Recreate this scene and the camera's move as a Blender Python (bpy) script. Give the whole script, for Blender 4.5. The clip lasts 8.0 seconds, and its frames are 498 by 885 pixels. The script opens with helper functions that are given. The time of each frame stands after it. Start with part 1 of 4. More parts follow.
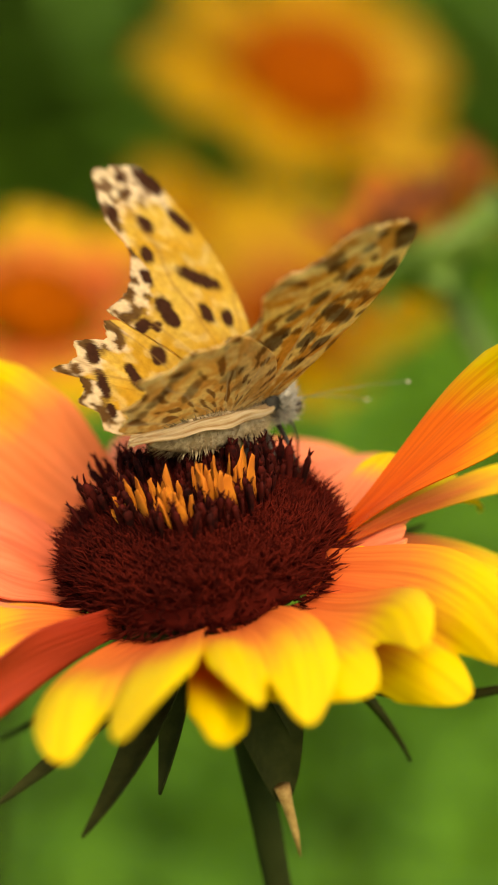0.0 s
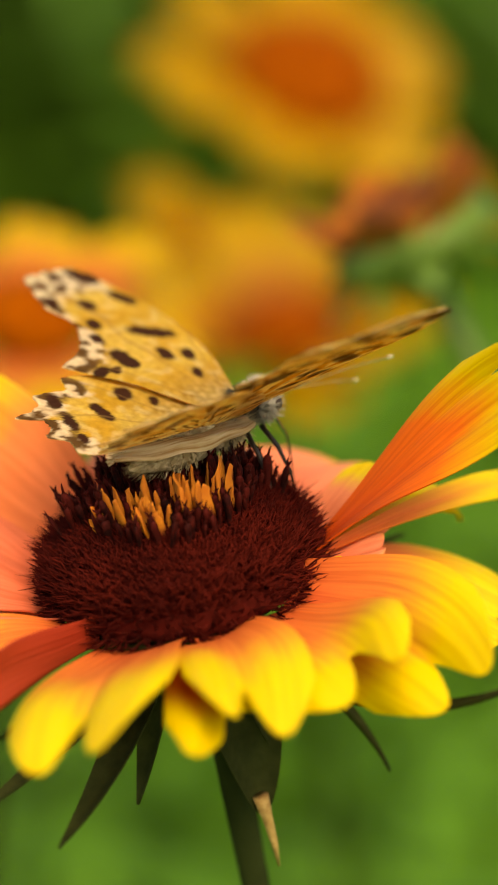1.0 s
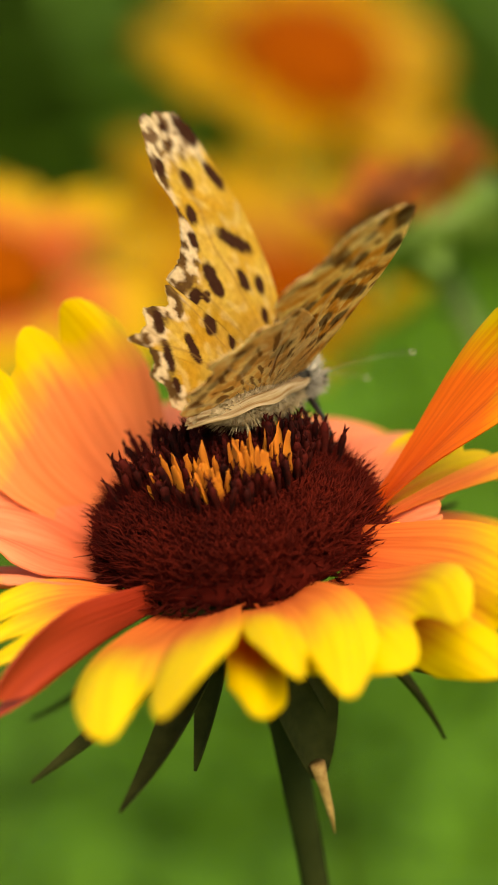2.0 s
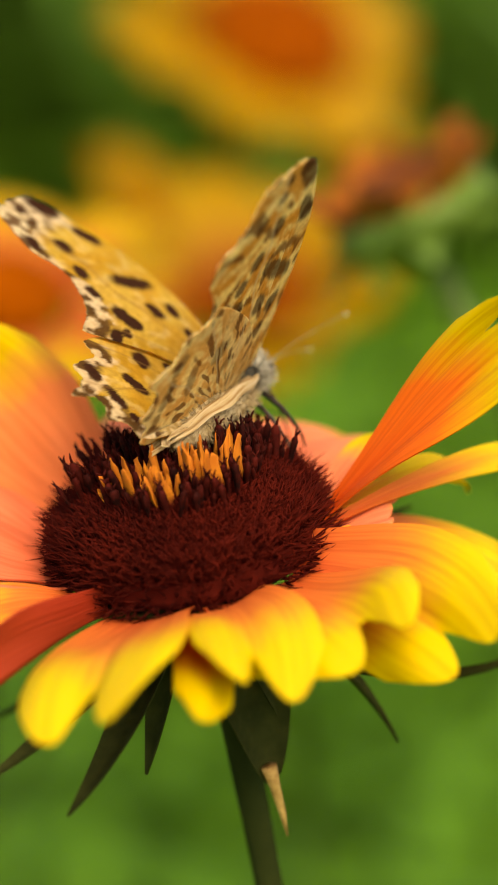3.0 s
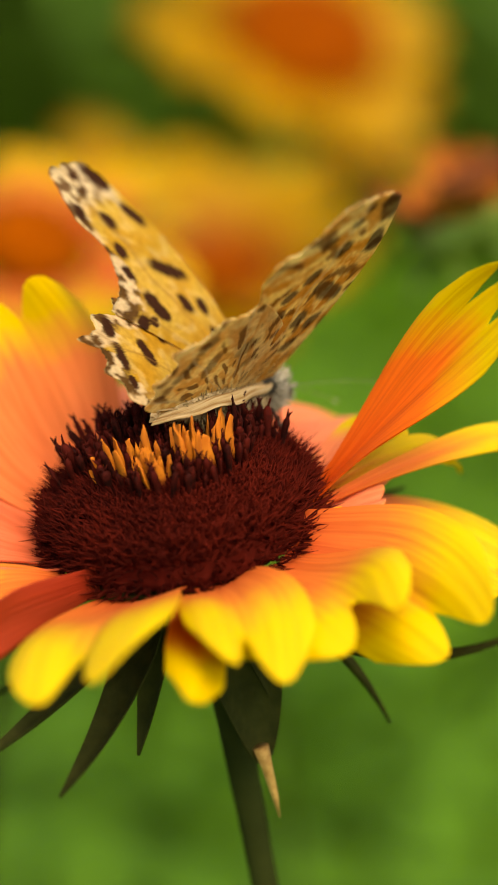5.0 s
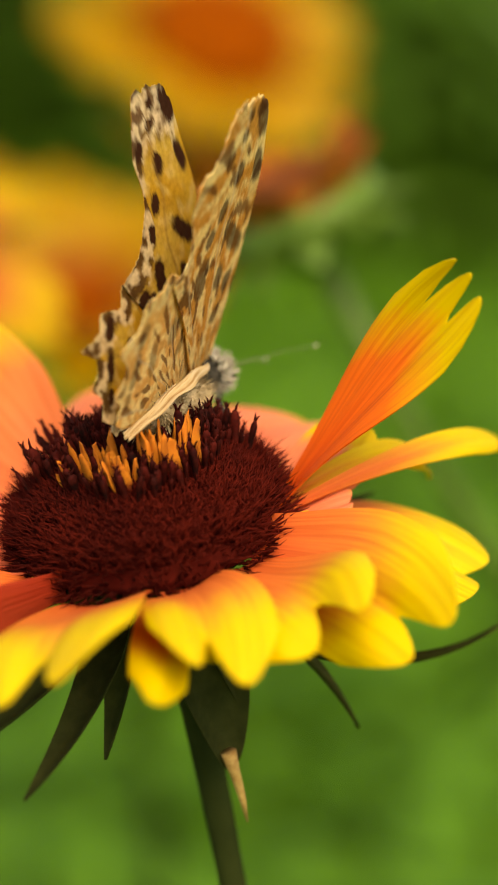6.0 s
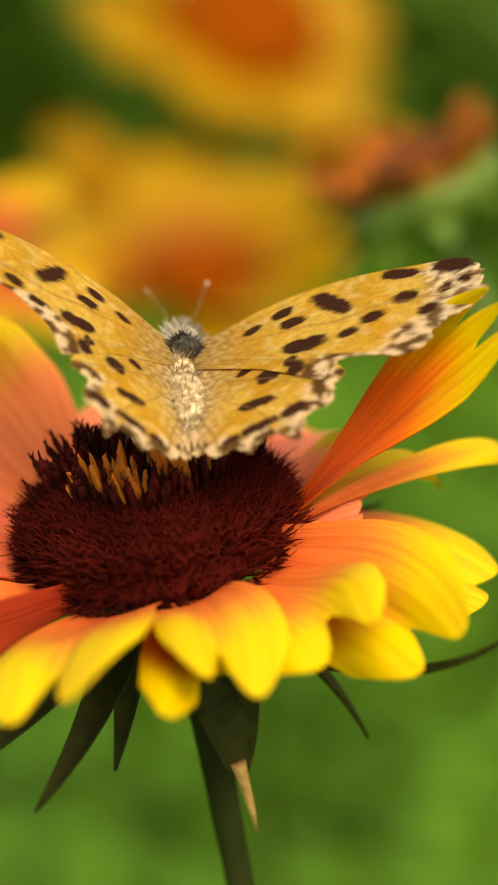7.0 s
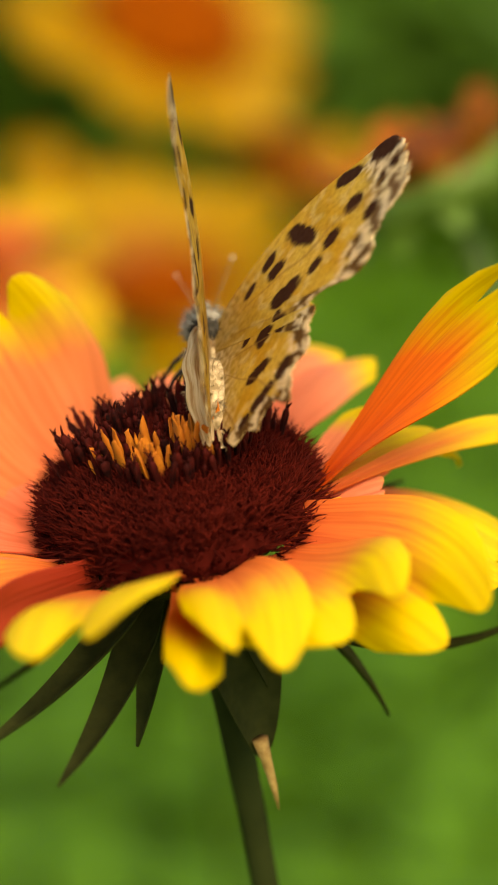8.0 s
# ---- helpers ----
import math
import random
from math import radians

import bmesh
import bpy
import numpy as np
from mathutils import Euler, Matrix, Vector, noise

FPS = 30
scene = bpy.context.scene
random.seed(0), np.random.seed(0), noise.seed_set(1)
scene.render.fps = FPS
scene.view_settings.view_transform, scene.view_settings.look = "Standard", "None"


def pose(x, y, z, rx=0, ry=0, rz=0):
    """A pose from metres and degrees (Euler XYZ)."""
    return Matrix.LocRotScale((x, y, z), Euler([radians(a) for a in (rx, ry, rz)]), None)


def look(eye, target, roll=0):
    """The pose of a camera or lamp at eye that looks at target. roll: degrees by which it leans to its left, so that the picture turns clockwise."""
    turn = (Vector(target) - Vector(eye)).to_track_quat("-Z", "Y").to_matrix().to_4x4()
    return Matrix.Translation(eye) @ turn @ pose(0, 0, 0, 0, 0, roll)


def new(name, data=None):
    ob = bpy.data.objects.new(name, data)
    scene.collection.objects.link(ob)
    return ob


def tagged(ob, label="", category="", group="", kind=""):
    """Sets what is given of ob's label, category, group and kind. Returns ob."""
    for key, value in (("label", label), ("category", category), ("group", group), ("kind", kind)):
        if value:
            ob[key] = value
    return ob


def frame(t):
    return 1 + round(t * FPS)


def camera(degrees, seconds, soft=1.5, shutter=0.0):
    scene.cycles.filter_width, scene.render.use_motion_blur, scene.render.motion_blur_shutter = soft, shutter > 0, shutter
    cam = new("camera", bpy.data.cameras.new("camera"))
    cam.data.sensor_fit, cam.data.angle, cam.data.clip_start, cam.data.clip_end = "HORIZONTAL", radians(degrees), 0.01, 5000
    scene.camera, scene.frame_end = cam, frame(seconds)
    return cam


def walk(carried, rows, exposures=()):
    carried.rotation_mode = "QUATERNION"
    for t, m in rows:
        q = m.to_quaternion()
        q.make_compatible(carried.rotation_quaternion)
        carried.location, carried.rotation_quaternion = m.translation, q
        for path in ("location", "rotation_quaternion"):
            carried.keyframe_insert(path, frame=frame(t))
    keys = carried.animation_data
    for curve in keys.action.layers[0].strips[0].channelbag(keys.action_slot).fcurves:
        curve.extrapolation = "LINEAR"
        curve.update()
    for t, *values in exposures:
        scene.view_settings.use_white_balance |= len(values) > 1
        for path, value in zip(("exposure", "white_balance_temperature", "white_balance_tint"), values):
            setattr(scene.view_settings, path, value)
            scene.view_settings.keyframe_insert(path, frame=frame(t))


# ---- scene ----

# ---------------------------------------------------------------- camera
# A camera on a stand, a forearm away from the flower; the plants move in the wind.
FOCUS = 0.2421
cam = camera(12.0, 8.0, soft=1.6)
cam.data.dof.use_dof = True
cam.data.dof.focus_distance = FOCUS - 0.006
cam.data.dof.aperture_fstop = 17.0
CAMERA_POSE = pose(0, 0, 0.45, 78, 0, 0)
walk(cam, [(0.0, CAMERA_POSE), (8.0, CAMERA_POSE)], [(0.0, 0.63, 10000, 15), (8.0, 0.63, 10000, 15)])

# ---------------------------------------------------------------- light
world = bpy.data.worlds.new("sky")
scene.world = world
world.use_nodes = True
_nt = world.node_tree
_sky = _nt.nodes.new("ShaderNodeTexSky")
_sky.sky_type, _sky.sun_disc = "NISHITA", False
SUN_ELEVATION, SUN_AZIMUTH = radians(47), radians(162)   # azimuth clockwise from +y
_sky.sun_elevation, _sky.sun_rotation = SUN_ELEVATION, SUN_AZIMUTH
_nt.links.new(_sky.outputs["Color"], _nt.nodes["Background"].inputs["Color"])
_nt.nodes["Background"].inputs["Strength"].default_value = 0.245
_sun = new("sun", bpy.data.lights.new("sun", "SUN"))
_sun.data.energy, _sun.data.angle, _sun.data.color = 3.6, radians(42.0), (1.0, 0.93, 0.80)
_dir = Vector((math.cos(SUN_ELEVATION) * math.sin(SUN_AZIMUTH), math.cos(SUN_ELEVATION) * math.cos(SUN_AZIMUTH), math.sin(SUN_ELEVATION)))
_sun.matrix_world = look(_dir * 5, (0, 0, 0))


# ---------------------------------------------------------------- materials
def material(name):
    m = bpy.data.materials.new(name)
    m.use_nodes = True
    nt = m.node_tree
    return m, nt, nt.nodes["Principled BSDF"]


def node(nt, kind, **values):
    n = nt.nodes.new(kind)
    for key, value in values.items():
        if key in n.inputs:
            n.inputs[key].default_value = value
    return n


def link(nt, a, out, b, into):
    nt.links.new(a.outputs[out], b.inputs[into])


def ramp(nt, source, out, stops):
    r = nt.nodes.new("ShaderNodeValToRGB")
    while len(r.color_ramp.elements) < len(stops):
        r.color_ramp.elements.new(0.5)
    for e, (p, c) in zip(r.color_ramp.elements, stops):
        e.position, e.color = p, (*c, 1)
    nt.links.new(source.outputs[out], r.inputs["Fac"])
    return r


def math_node(nt, op, a, b=None):
    n = nt.nodes.new("ShaderNodeMath")
    n.operation = op
    for i, v in enumerate((a, b)):
        if v is None:
            continue
        if isinstance(v, (int, float)):
            n.inputs[i].default_value = v
        else:
            nt.links.new(v, n.inputs[i])
    return n.outputs[0]


def thin_leaf(nt, shader, color, share):
    """A thin leaf or petal: some of the light comes through."""
    tr = nt.nodes.new("ShaderNodeBsdfTranslucent")
    nt.links.new(color, tr.inputs["Color"])
    mix = node(nt, "ShaderNodeMixShader", Fac=share)
    nt.links.new(shader.outputs[0], mix.inputs[1])
    nt.links.new(tr.outputs[0], mix.inputs[2])
    nt.links.new(mix.outputs[0], nt.nodes["Material Output"].inputs["Surface"])


def petal_material(name, base, middle, tip, edge=0.56, soft=0.16, through_light=0.38):
    """UV: x across the petal, y along it."""
    m, nt, bsdf = material(name)
    uv = nt.nodes.new("ShaderNodeUVMap")
    sep = nt.nodes.new("ShaderNodeSeparateXYZ")
    link(nt, uv, "UV", sep, "Vector")
    info = nt.nodes.new("ShaderNodeObjectInfo")
    coarse = node(nt, "ShaderNodeTexNoise", Scale=5.0, Detail=3.0)
    link(nt, uv, "UV", coarse, "Vector")
    # veins: thin lines that run along the petal
    stretch = nt.nodes.new("ShaderNodeMapping")
    stretch.inputs["Scale"].default_value = (26.0, 1.6, 1.0)
    link(nt, uv, "UV", stretch, "Vector")
    vein = node(nt, "ShaderNodeTexNoise", Scale=1.0, Detail=2.0, Roughness=0.6)
    link(nt, stretch, "Vector", vein, "Vector")
    across = math_node(nt, "ABSOLUTE", math_node(nt, "SUBTRACT", sep.outputs["X"], 0.5))
    v = math_node(nt, "ADD", sep.outputs["Y"], math_node(nt, "MULTIPLY", across, 0.30))
    v = math_node(nt, "ADD", v, math_node(nt, "MULTIPLY", math_node(nt, "SUBTRACT", vein.outputs["Fac"], 0.5), 0.14))
    v = math_node(nt, "ADD", v, math_node(nt, "MULTIPLY", math_node(nt, "SUBTRACT", coarse.outputs["Fac"], 0.5), 0.16))
    v = math_node(nt, "ADD", v, math_node(nt, "MULTIPLY", math_node(nt, "SUBTRACT", info.outputs["Random"], 0.5), 0.10))
    wrap = nt.nodes.new("ShaderNodeMath")
    wrap.operation = "MULTIPLY"
    wrap.inputs[1].default_value = 0.6
    nt.links.new(v, wrap.inputs[0])
    col = ramp(nt, wrap, 0, [(0.0, base), ((edge - soft) * 0.6, middle), ((edge + soft) * 0.6, tip), (1.0, tip)])
    dark = ramp(nt, vein, "Fac", [(0.38, (0.86, 0.79, 0.74)), (0.56, (1, 1, 1))])
    mul = nt.nodes.new("ShaderNodeMixRGB")
    mul.blend_type = "MULTIPLY"
    mul.inputs["Fac"].default_value = 1.0
    link(nt, col, "Color", mul, "Color1")
    link(nt, dark, "Color", mul, "Color2")
    link(nt, mul, "Color", bsdf, "Base Color")
    bsdf.inputs["Roughness"].default_value = 0.55
    bsdf.inputs["Specular IOR Level"].default_value = 0.16
    bump = node(nt, "ShaderNodeBump", Strength=0.4, Distance=0.0004)
    link(nt, vein, "Fac", bump, "Height")
    link(nt, bump, "Normal", bsdf, "Normal")
    thin_leaf(nt, bsdf, mul.outputs["Color"], through_light)
    return m


def leaf_material(name, dark, light, size, rough=0.55, through_light=0.25, bump_size=900.0, gloss=0.3):
    m, nt, bsdf = material(name)
    geo = nt.nodes.new("ShaderNodeNewGeometry")
    coord = nt.nodes.new("ShaderNodeTexCoord")
    big = node(nt, "ShaderNodeTexNoise", Scale=size, Detail=4.0, Roughness=0.6)
    link(nt, coord, "Object", big, "Vector")
    v = math_node(nt, "ADD", math_node(nt, "MULTIPLY", big.outputs["Fac"], 0.75), math_node(nt, "MULTIPLY", geo.outputs["Random Per Island"], 0.25))
    wrap = nt.nodes.new("ShaderNodeMath")
    wrap.operation = "ADD"
    wrap.inputs[1].default_value = 0.0
    nt.links.new(v, wrap.inputs[0])
    col = ramp(nt, wrap, 0, [(0.30, dark), (0.68, light)])
    link(nt, col, "Color", bsdf, "Base Color")
    bsdf.inputs["Roughness"].default_value = rough
    bsdf.inputs["Specular IOR Level"].default_value = gloss
    fine = node(nt, "ShaderNodeTexNoise", Scale=bump_size, Detail=3.0)
    link(nt, coord, "Object", fine, "Vector")
    bump = node(nt, "ShaderNodeBump", Strength=0.4, Distance=0.0003)
    link(nt, fine, "Fac", bump, "Height")
    link(nt, bump, "Normal", bsdf, "Normal")
    if through_light:
        thin_leaf(nt, bsdf, col.outputs["Color"], through_light)
    return m


def speckled(name, a, b, size, rough=0.7, gloss=0.2, low=0.35, high=0.65):
    m, nt, bsdf = material(name)
    coord = nt.nodes.new("ShaderNodeTexCoord")
    tex = node(nt, "ShaderNodeTexNoise", Scale=size, Detail=5.0, Roughness=0.65)
    link(nt, coord, "Object", tex, "Vector")
    info = nt.nodes.new("ShaderNodeObjectInfo")
    v = math_node(nt, "ADD", tex.outputs["Fac"], math_node(nt, "MULTIPLY", math_node(nt, "SUBTRACT", info.outputs["Random"], 0.5), 0.25))
    wrap = nt.nodes.new("ShaderNodeMath")
    wrap.operation = "ADD"
    wrap.inputs[1].default_value = 0.0
    nt.links.new(v, wrap.inputs[0])
    col = ramp(nt, wrap, 0, [(low, a), (high, b)])
    link(nt, col, "Color", bsdf, "Base Color")
    bsdf.inputs["Roughness"].default_value = rough
    bsdf.inputs["Specular IOR Level"].default_value = gloss
    bump = node(nt, "ShaderNodeBump", Strength=0.5, Distance=0.0003)
    link(nt, tex, "Fac", bump, "Height")
    link(nt, bump, "Normal", bsdf, "Normal")
    return m


def wing_material(name):
    """Scales of the wing: the pattern is stored on the wing's points."""
    m, nt, bsdf = material(name)
    att = nt.nodes.new("ShaderNodeVertexColor")
    att.layer_name = "pattern"
    coord = nt.nodes.new("ShaderNodeTexCoord")
    fine = node(nt, "ShaderNodeTexNoise", Scale=1500.0, Detail=3.0)
    link(nt, coord, "Object", fine, "Vector")
    tone = ramp(nt, fine, "Fac", [(0.3, (0.78, 0.74, 0.70)), (0.65, (1, 1, 1))])
    mul = nt.nodes.new("ShaderNodeMixRGB")
    mul.blend_type = "MULTIPLY"
    mul.inputs["Fac"].default_value = 1.0
    link(nt, att, "Color", mul, "Color1")
    link(nt, tone, "Color", mul, "Color2")
    link(nt, mul, "Color", bsdf, "Base Color")
    bsdf.inputs["Roughness"].default_value = 0.75
    bsdf.inputs["Specular IOR Level"].default_value = 0.07
    bump = node(nt, "ShaderNodeBump", Strength=0.35, Distance=0.0002)
    link(nt, fine, "Fac", bump, "Height")
    link(nt, bump, "Normal", bsdf, "Normal")
    thin_leaf(nt, bsdf, mul.outputs["Color"], 0.58)
    return m


def fold_material():
    """Cream and brown streaks along the folded wing edge, thin enough to let light through."""
    m, nt, bsdf = material("wing_fold")
    uv = nt.nodes.new("ShaderNodeUVMap")
    stretch = nt.nodes.new("ShaderNodeMapping")
    stretch.inputs["Scale"].default_value = (9.0, 2.6, 1.0)
    link(nt, uv, "UV", stretch, "Vector")
    streak = node(nt, "ShaderNodeTexNoise", Scale=1.0, Detail=3.0, Roughness=0.6)
    link(nt, stretch, "Vector", streak, "Vector")
    col = ramp(nt, streak, "Fac", [(0.38, (0.40, 0.24, 0.10)), (0.50, (0.58, 0.45, 0.25)), (0.72, (0.70, 0.60, 0.42))])
    link(nt, col, "Color", bsdf, "Base Color")
    bsdf.inputs["Roughness"].default_value = 0.8
    bsdf.inputs["Specular IOR Level"].default_value = 0.15
    bump = node(nt, "ShaderNodeBump", Strength=0.4, Distance=0.0003)
    link(nt, streak, "Fac", bump, "Height")
    link(nt, bump, "Normal", bsdf, "Normal")
    thin_leaf(nt, bsdf, col.outputs["Color"], 0.5)
    return m


def pollen_material():
    """Orange tube that runs into maroon at its foot."""
    m, nt, bsdf = material("pollen_orange")
    coord = nt.nodes.new("ShaderNodeTexCoord")
    sep = nt.nodes.new("ShaderNodeSeparateXYZ")
    link(nt, coord, "Object", sep, "Vector")
    grain = node(nt, "ShaderNodeTexNoise", Scale=800.0, Detail=3.0)
    link(nt, coord, "Object", grain, "Vector")
    height = math_node(nt, "MULTIPLY", sep.outputs["Z"], 200.0)
    wrap = nt.nodes.new("ShaderNodeMath")
    wrap.operation = "ADD"
    nt.links.new(height, wrap.inputs[0])
    nt.links.new(math_node(nt, "MULTIPLY", math_node(nt, "SUBTRACT", grain.outputs["Fac"], 0.5), 1.1), wrap.inputs[1])
    col = ramp(nt, wrap, 0, [(0.12, (0.06, 0.006, 0.004)), (0.34, (0.22, 0.045, 0.008)), (0.56, (0.50, 0.165, 0.017)), (0.95, (0.42, 0.120, 0.014))])
    link(nt, col, "Color", bsdf, "Base Color")
    bsdf.inputs["Roughness"].default_value = 0.8
    bsdf.inputs["Specular IOR Level"].default_value = 0.2
    return m


RED, ORANGE, YELLOW = (0.64, 0.090, 0.034), (0.72, 0.205, 0.042), (0.68, 0.505, 0.022)
MAT_PETAL = petal_material("petal", RED, ORANGE, YELLOW, edge=0.60)
MAT_PETAL_RED = petal_material("red_petal", (0.70, 0.15, 0.065), (0.78, 0.24, 0.080), YELLOW, edge=0.83, soft=0.12)
MAT_PETAL_FLAME = petal_material("flame_petal", (0.62, 0.045, 0.012), (0.80, 0.17, 0.022), YELLOW, edge=0.80, soft=0.13)
MAT_PETAL_GOLD = petal_material("gold_petal", RED, ORANGE, YELLOW, edge=0.40, soft=0.20)
MAT_PETAL_PALE = petal_material("pale_petal", (0.42, 0.33, 0.09), (0.62, 0.40, 0.060), YELLOW, edge=0.75, soft=0.16)
MAT_PETAL_LONG = petal_material("long_petal", RED, (0.78, 0.22, 0.040), YELLOW, edge=0.70, soft=0.16)
# red back of a turned-up petal, with its shade put into the colour
MAT_PETAL_SHADED_UNDER = petal_material("shaded_petal_underside", (0.21, 0.018, 0.008), (0.28, 0.032, 0.010), (0.40, 0.10, 0.012), edge=1.1, soft=0.1, through_light=0.10)
MAT_PETAL_ROSY = petal_material("rosy_petal", (0.70, 0.13, 0.062), (0.80, 0.26, 0.125), YELLOW, edge=0.84, soft=0.10)
MAT_PETAL_SALMON = petal_material("salmon_petal", (0.70, 0.13, 0.062), (0.80, 0.26, 0.125), YELLOW, edge=1.06, soft=0.10)
MAT_PETAL_FAR = petal_material("far_petal", (0.24, 0.034, 0.003), (0.31, 0.092, 0.004), (0.36, 0.205, 0.006), edge=0.45)
MAT_PETAL_SIDE = petal_material("side_petal", (0.40, 0.052, 0.012), (0.50, 0.145, 0.028), (0.48, 0.30, 0.012), edge=0.55)
MAT_DOME = speckled("disc_maroon", (0.017, 0.0013, 0.0009), (0.060, 0.0048, 0.0027), 500.0, 0.9, 0.05)
MAT_BRISTLE = leaf_material("bristle_maroon", (0.022, 0.0016, 0.0010), (0.068, 0.0054, 0.0027), 90.0, 0.85, 0.0, gloss=0.05)
MAT_FLORET = speckled("floret_maroon", (0.007, 0.0010, 0.0008), (0.050, 0.0046, 0.0030), 700.0, 0.75, 0.06)
MAT_POLLEN = pollen_material()
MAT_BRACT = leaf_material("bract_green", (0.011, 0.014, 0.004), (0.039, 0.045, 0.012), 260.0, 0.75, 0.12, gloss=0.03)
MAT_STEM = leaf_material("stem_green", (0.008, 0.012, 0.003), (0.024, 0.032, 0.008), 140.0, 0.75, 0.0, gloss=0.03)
MAT_DRY = speckled("dry_tip", (0.22, 0.11, 0.03), (0.50, 0.32, 0.11), 500.0, 0.8)
MAT_LEAF = leaf_material("meadow_leaf", (0.040, 0.14, 0.006), (0.105, 0.280, 0.014), 3.0, 0.6, 0.4)
MAT_HEDGE = leaf_material("hedge_leaf", (0.030, 0.092, 0.005), (0.052, 0.136, 0.008), 2.0, 0.6, 0.25)
MAT_GROUND = speckled("meadow_ground", (0.030, 0.090, 0.008), (0.075, 0.18, 0.018), 6.0, 0.95)
MAT_BUD = speckled("bud_crown", (0.11, 0.022, 0.003), (0.32, 0.090, 0.008), 300.0, 0.8)
MAT_SEED = speckled("seed_head", (0.035, 0.008, 0.002), (0.12, 0.030, 0.005), 300.0, 0.85)
MAT_BUD_GREEN = leaf_material("bud_green", (0.022, 0.055, 0.006), (0.075, 0.15, 0.016), 120.0, 0.5, 0.15)
MAT_BUD_PALE = leaf_material("pale_bract", (0.09, 0.18, 0.03), (0.17, 0.30, 0.07), 120.0, 0.5, 0.25)
MAT_FAR_DISC = speckled("far_disc", (0.10, 0.016, 0.001), (0.20, 0.042, 0.002), 260.0, 0.9, 0.04)
MAT_WING = wing_material("wing_scales")
MAT_FUR = speckled("body_fur", (0.22, 0.165, 0.085), (0.57, 0.465, 0.29), 900.0, 0.9, 0.1)
MAT_FUR_DARK = speckled("back_fur", (0.007, 0.007, 0.006), (0.045, 0.042, 0.033), 900.0, 0.9, 0.1)
MAT_FUR_GREY = speckled("head_fur", (0.09, 0.085, 0.065), (0.30, 0.28, 0.22), 900.0, 0.9, 0.1)
MAT_FOLD = fold_material()
MAT_LEG = speckled("leg_black", (0.008, 0.006, 0.005), (0.035, 0.024, 0.018), 900.0, 0.4)
MAT_ANTENNA = speckled("antenna_shaft", (0.07, 0.08, 0.04), (0.20, 0.22, 0.12), 900.0, 0.6)
MAT_PALE = speckled("antenna_tip", (0.25, 0.25, 0.16), (0.48, 0.47, 0.34), 900.0, 0.6)
MAT_EYE = speckled("eye_brown", (0.010, 0.006, 0.004), (0.05, 0.03, 0.02), 1200.0, 0.15)


# ---------------------------------------------------------------- building helpers
def thing(name, m, label, category, group="", kind=""):
    ob = new(name)
    ob.empty_display_size = 0.01
    ob.matrix_world = m
    return tagged(ob, label, category, group, kind)


def part(name, bm, mat, parent, label="", kind="", smooth=True, at=None):
    me = bpy.data.meshes.new(name)
    bm.normal_update()
    bm.to_mesh(me)
    bm.free()
    me.materials.append(mat)
    if smooth:
        me.polygons.foreach_set("use_smooth", [True] * len(me.polygons))
    ob = new(name, me)
    ob.parent = parent
    if at is not None:
        ob.matrix_basis = at
    return tagged(ob, label, "", "", kind)


def smooth_step(a):
    a = min(max(a, 0.0), 1.0)
    return a * a * (3 - 2 * a)


def sheet(bm, rows, thick, uv_name="UVMap"):
    """A thin solid sheet from a grid of (point, normal, u, v)."""
    uv = bm.loops.layers.uv.get(uv_name) or bm.loops.layers.uv.new(uv_name)
    n, k = len(rows), len(rows[0])
    top = [[bm.verts.new(c[0] + c[1] * thick / 2) for c in r] for r in rows]
    low = [[bm.verts.new(c[0] - c[1] * thick / 2) for c in r] for r in rows]

    def face(vs, ids):
        f = bm.faces.new(vs)
        for loop, (i, j) in zip(f.loops, ids):
            loop[uv].uv = (rows[i][j][2], rows[i][j][3])

    for i in range(n - 1):
        for j in range(k - 1):
            ids = [(i, j), (i + 1, j), (i + 1, j + 1), (i, j + 1)]
            face([top[a][b] for a, b in ids], ids)
            face([low[a][b] for a, b in reversed(ids)], ids[::-1])
    edge = [(i, 0) for i in range(n)] + [(n - 1, j) for j in range(1, k)] + [(i, k - 1) for i in range(n - 2, -1, -1)] + [(0, j) for j in range(k - 2, 0, -1)]
    for a, b in zip(edge, edge[1:] + edge[:1]):
        face([top[a[0]][a[1]], low[a[0]][a[1]], low[b[0]][b[1]], top[b[0]][b[1]]], [a, a, b, b])
        for grid in (top, low):
            bm.edges.get((grid[a[0]][a[1]], grid[b[0]][b[1]])).smooth = False


def petal_width(s):
    return (0.60 + 0.40 * smooth_step(s / 0.55)) * (1 - 0.22 * max(0.0, (s - 0.6) / 0.4) ** 2)


def slim_petal_width(s):
    return (0.26 + 0.74 * smooth_step(s / 0.70)) * (1 - 0.25 * max(0.0, (s - 0.75) / 0.25) ** 2)


def bract_width(s):
    return max(0.03, (0.55 + 0.45 * smooth_step(s / 0.3)) * (1 - s) ** 0.75)


def broad_bract_width(s):
    return max(0.04, (0.75 + 0.25 * smooth_step(s / 0.3)) * (1 - s) ** 0.62)


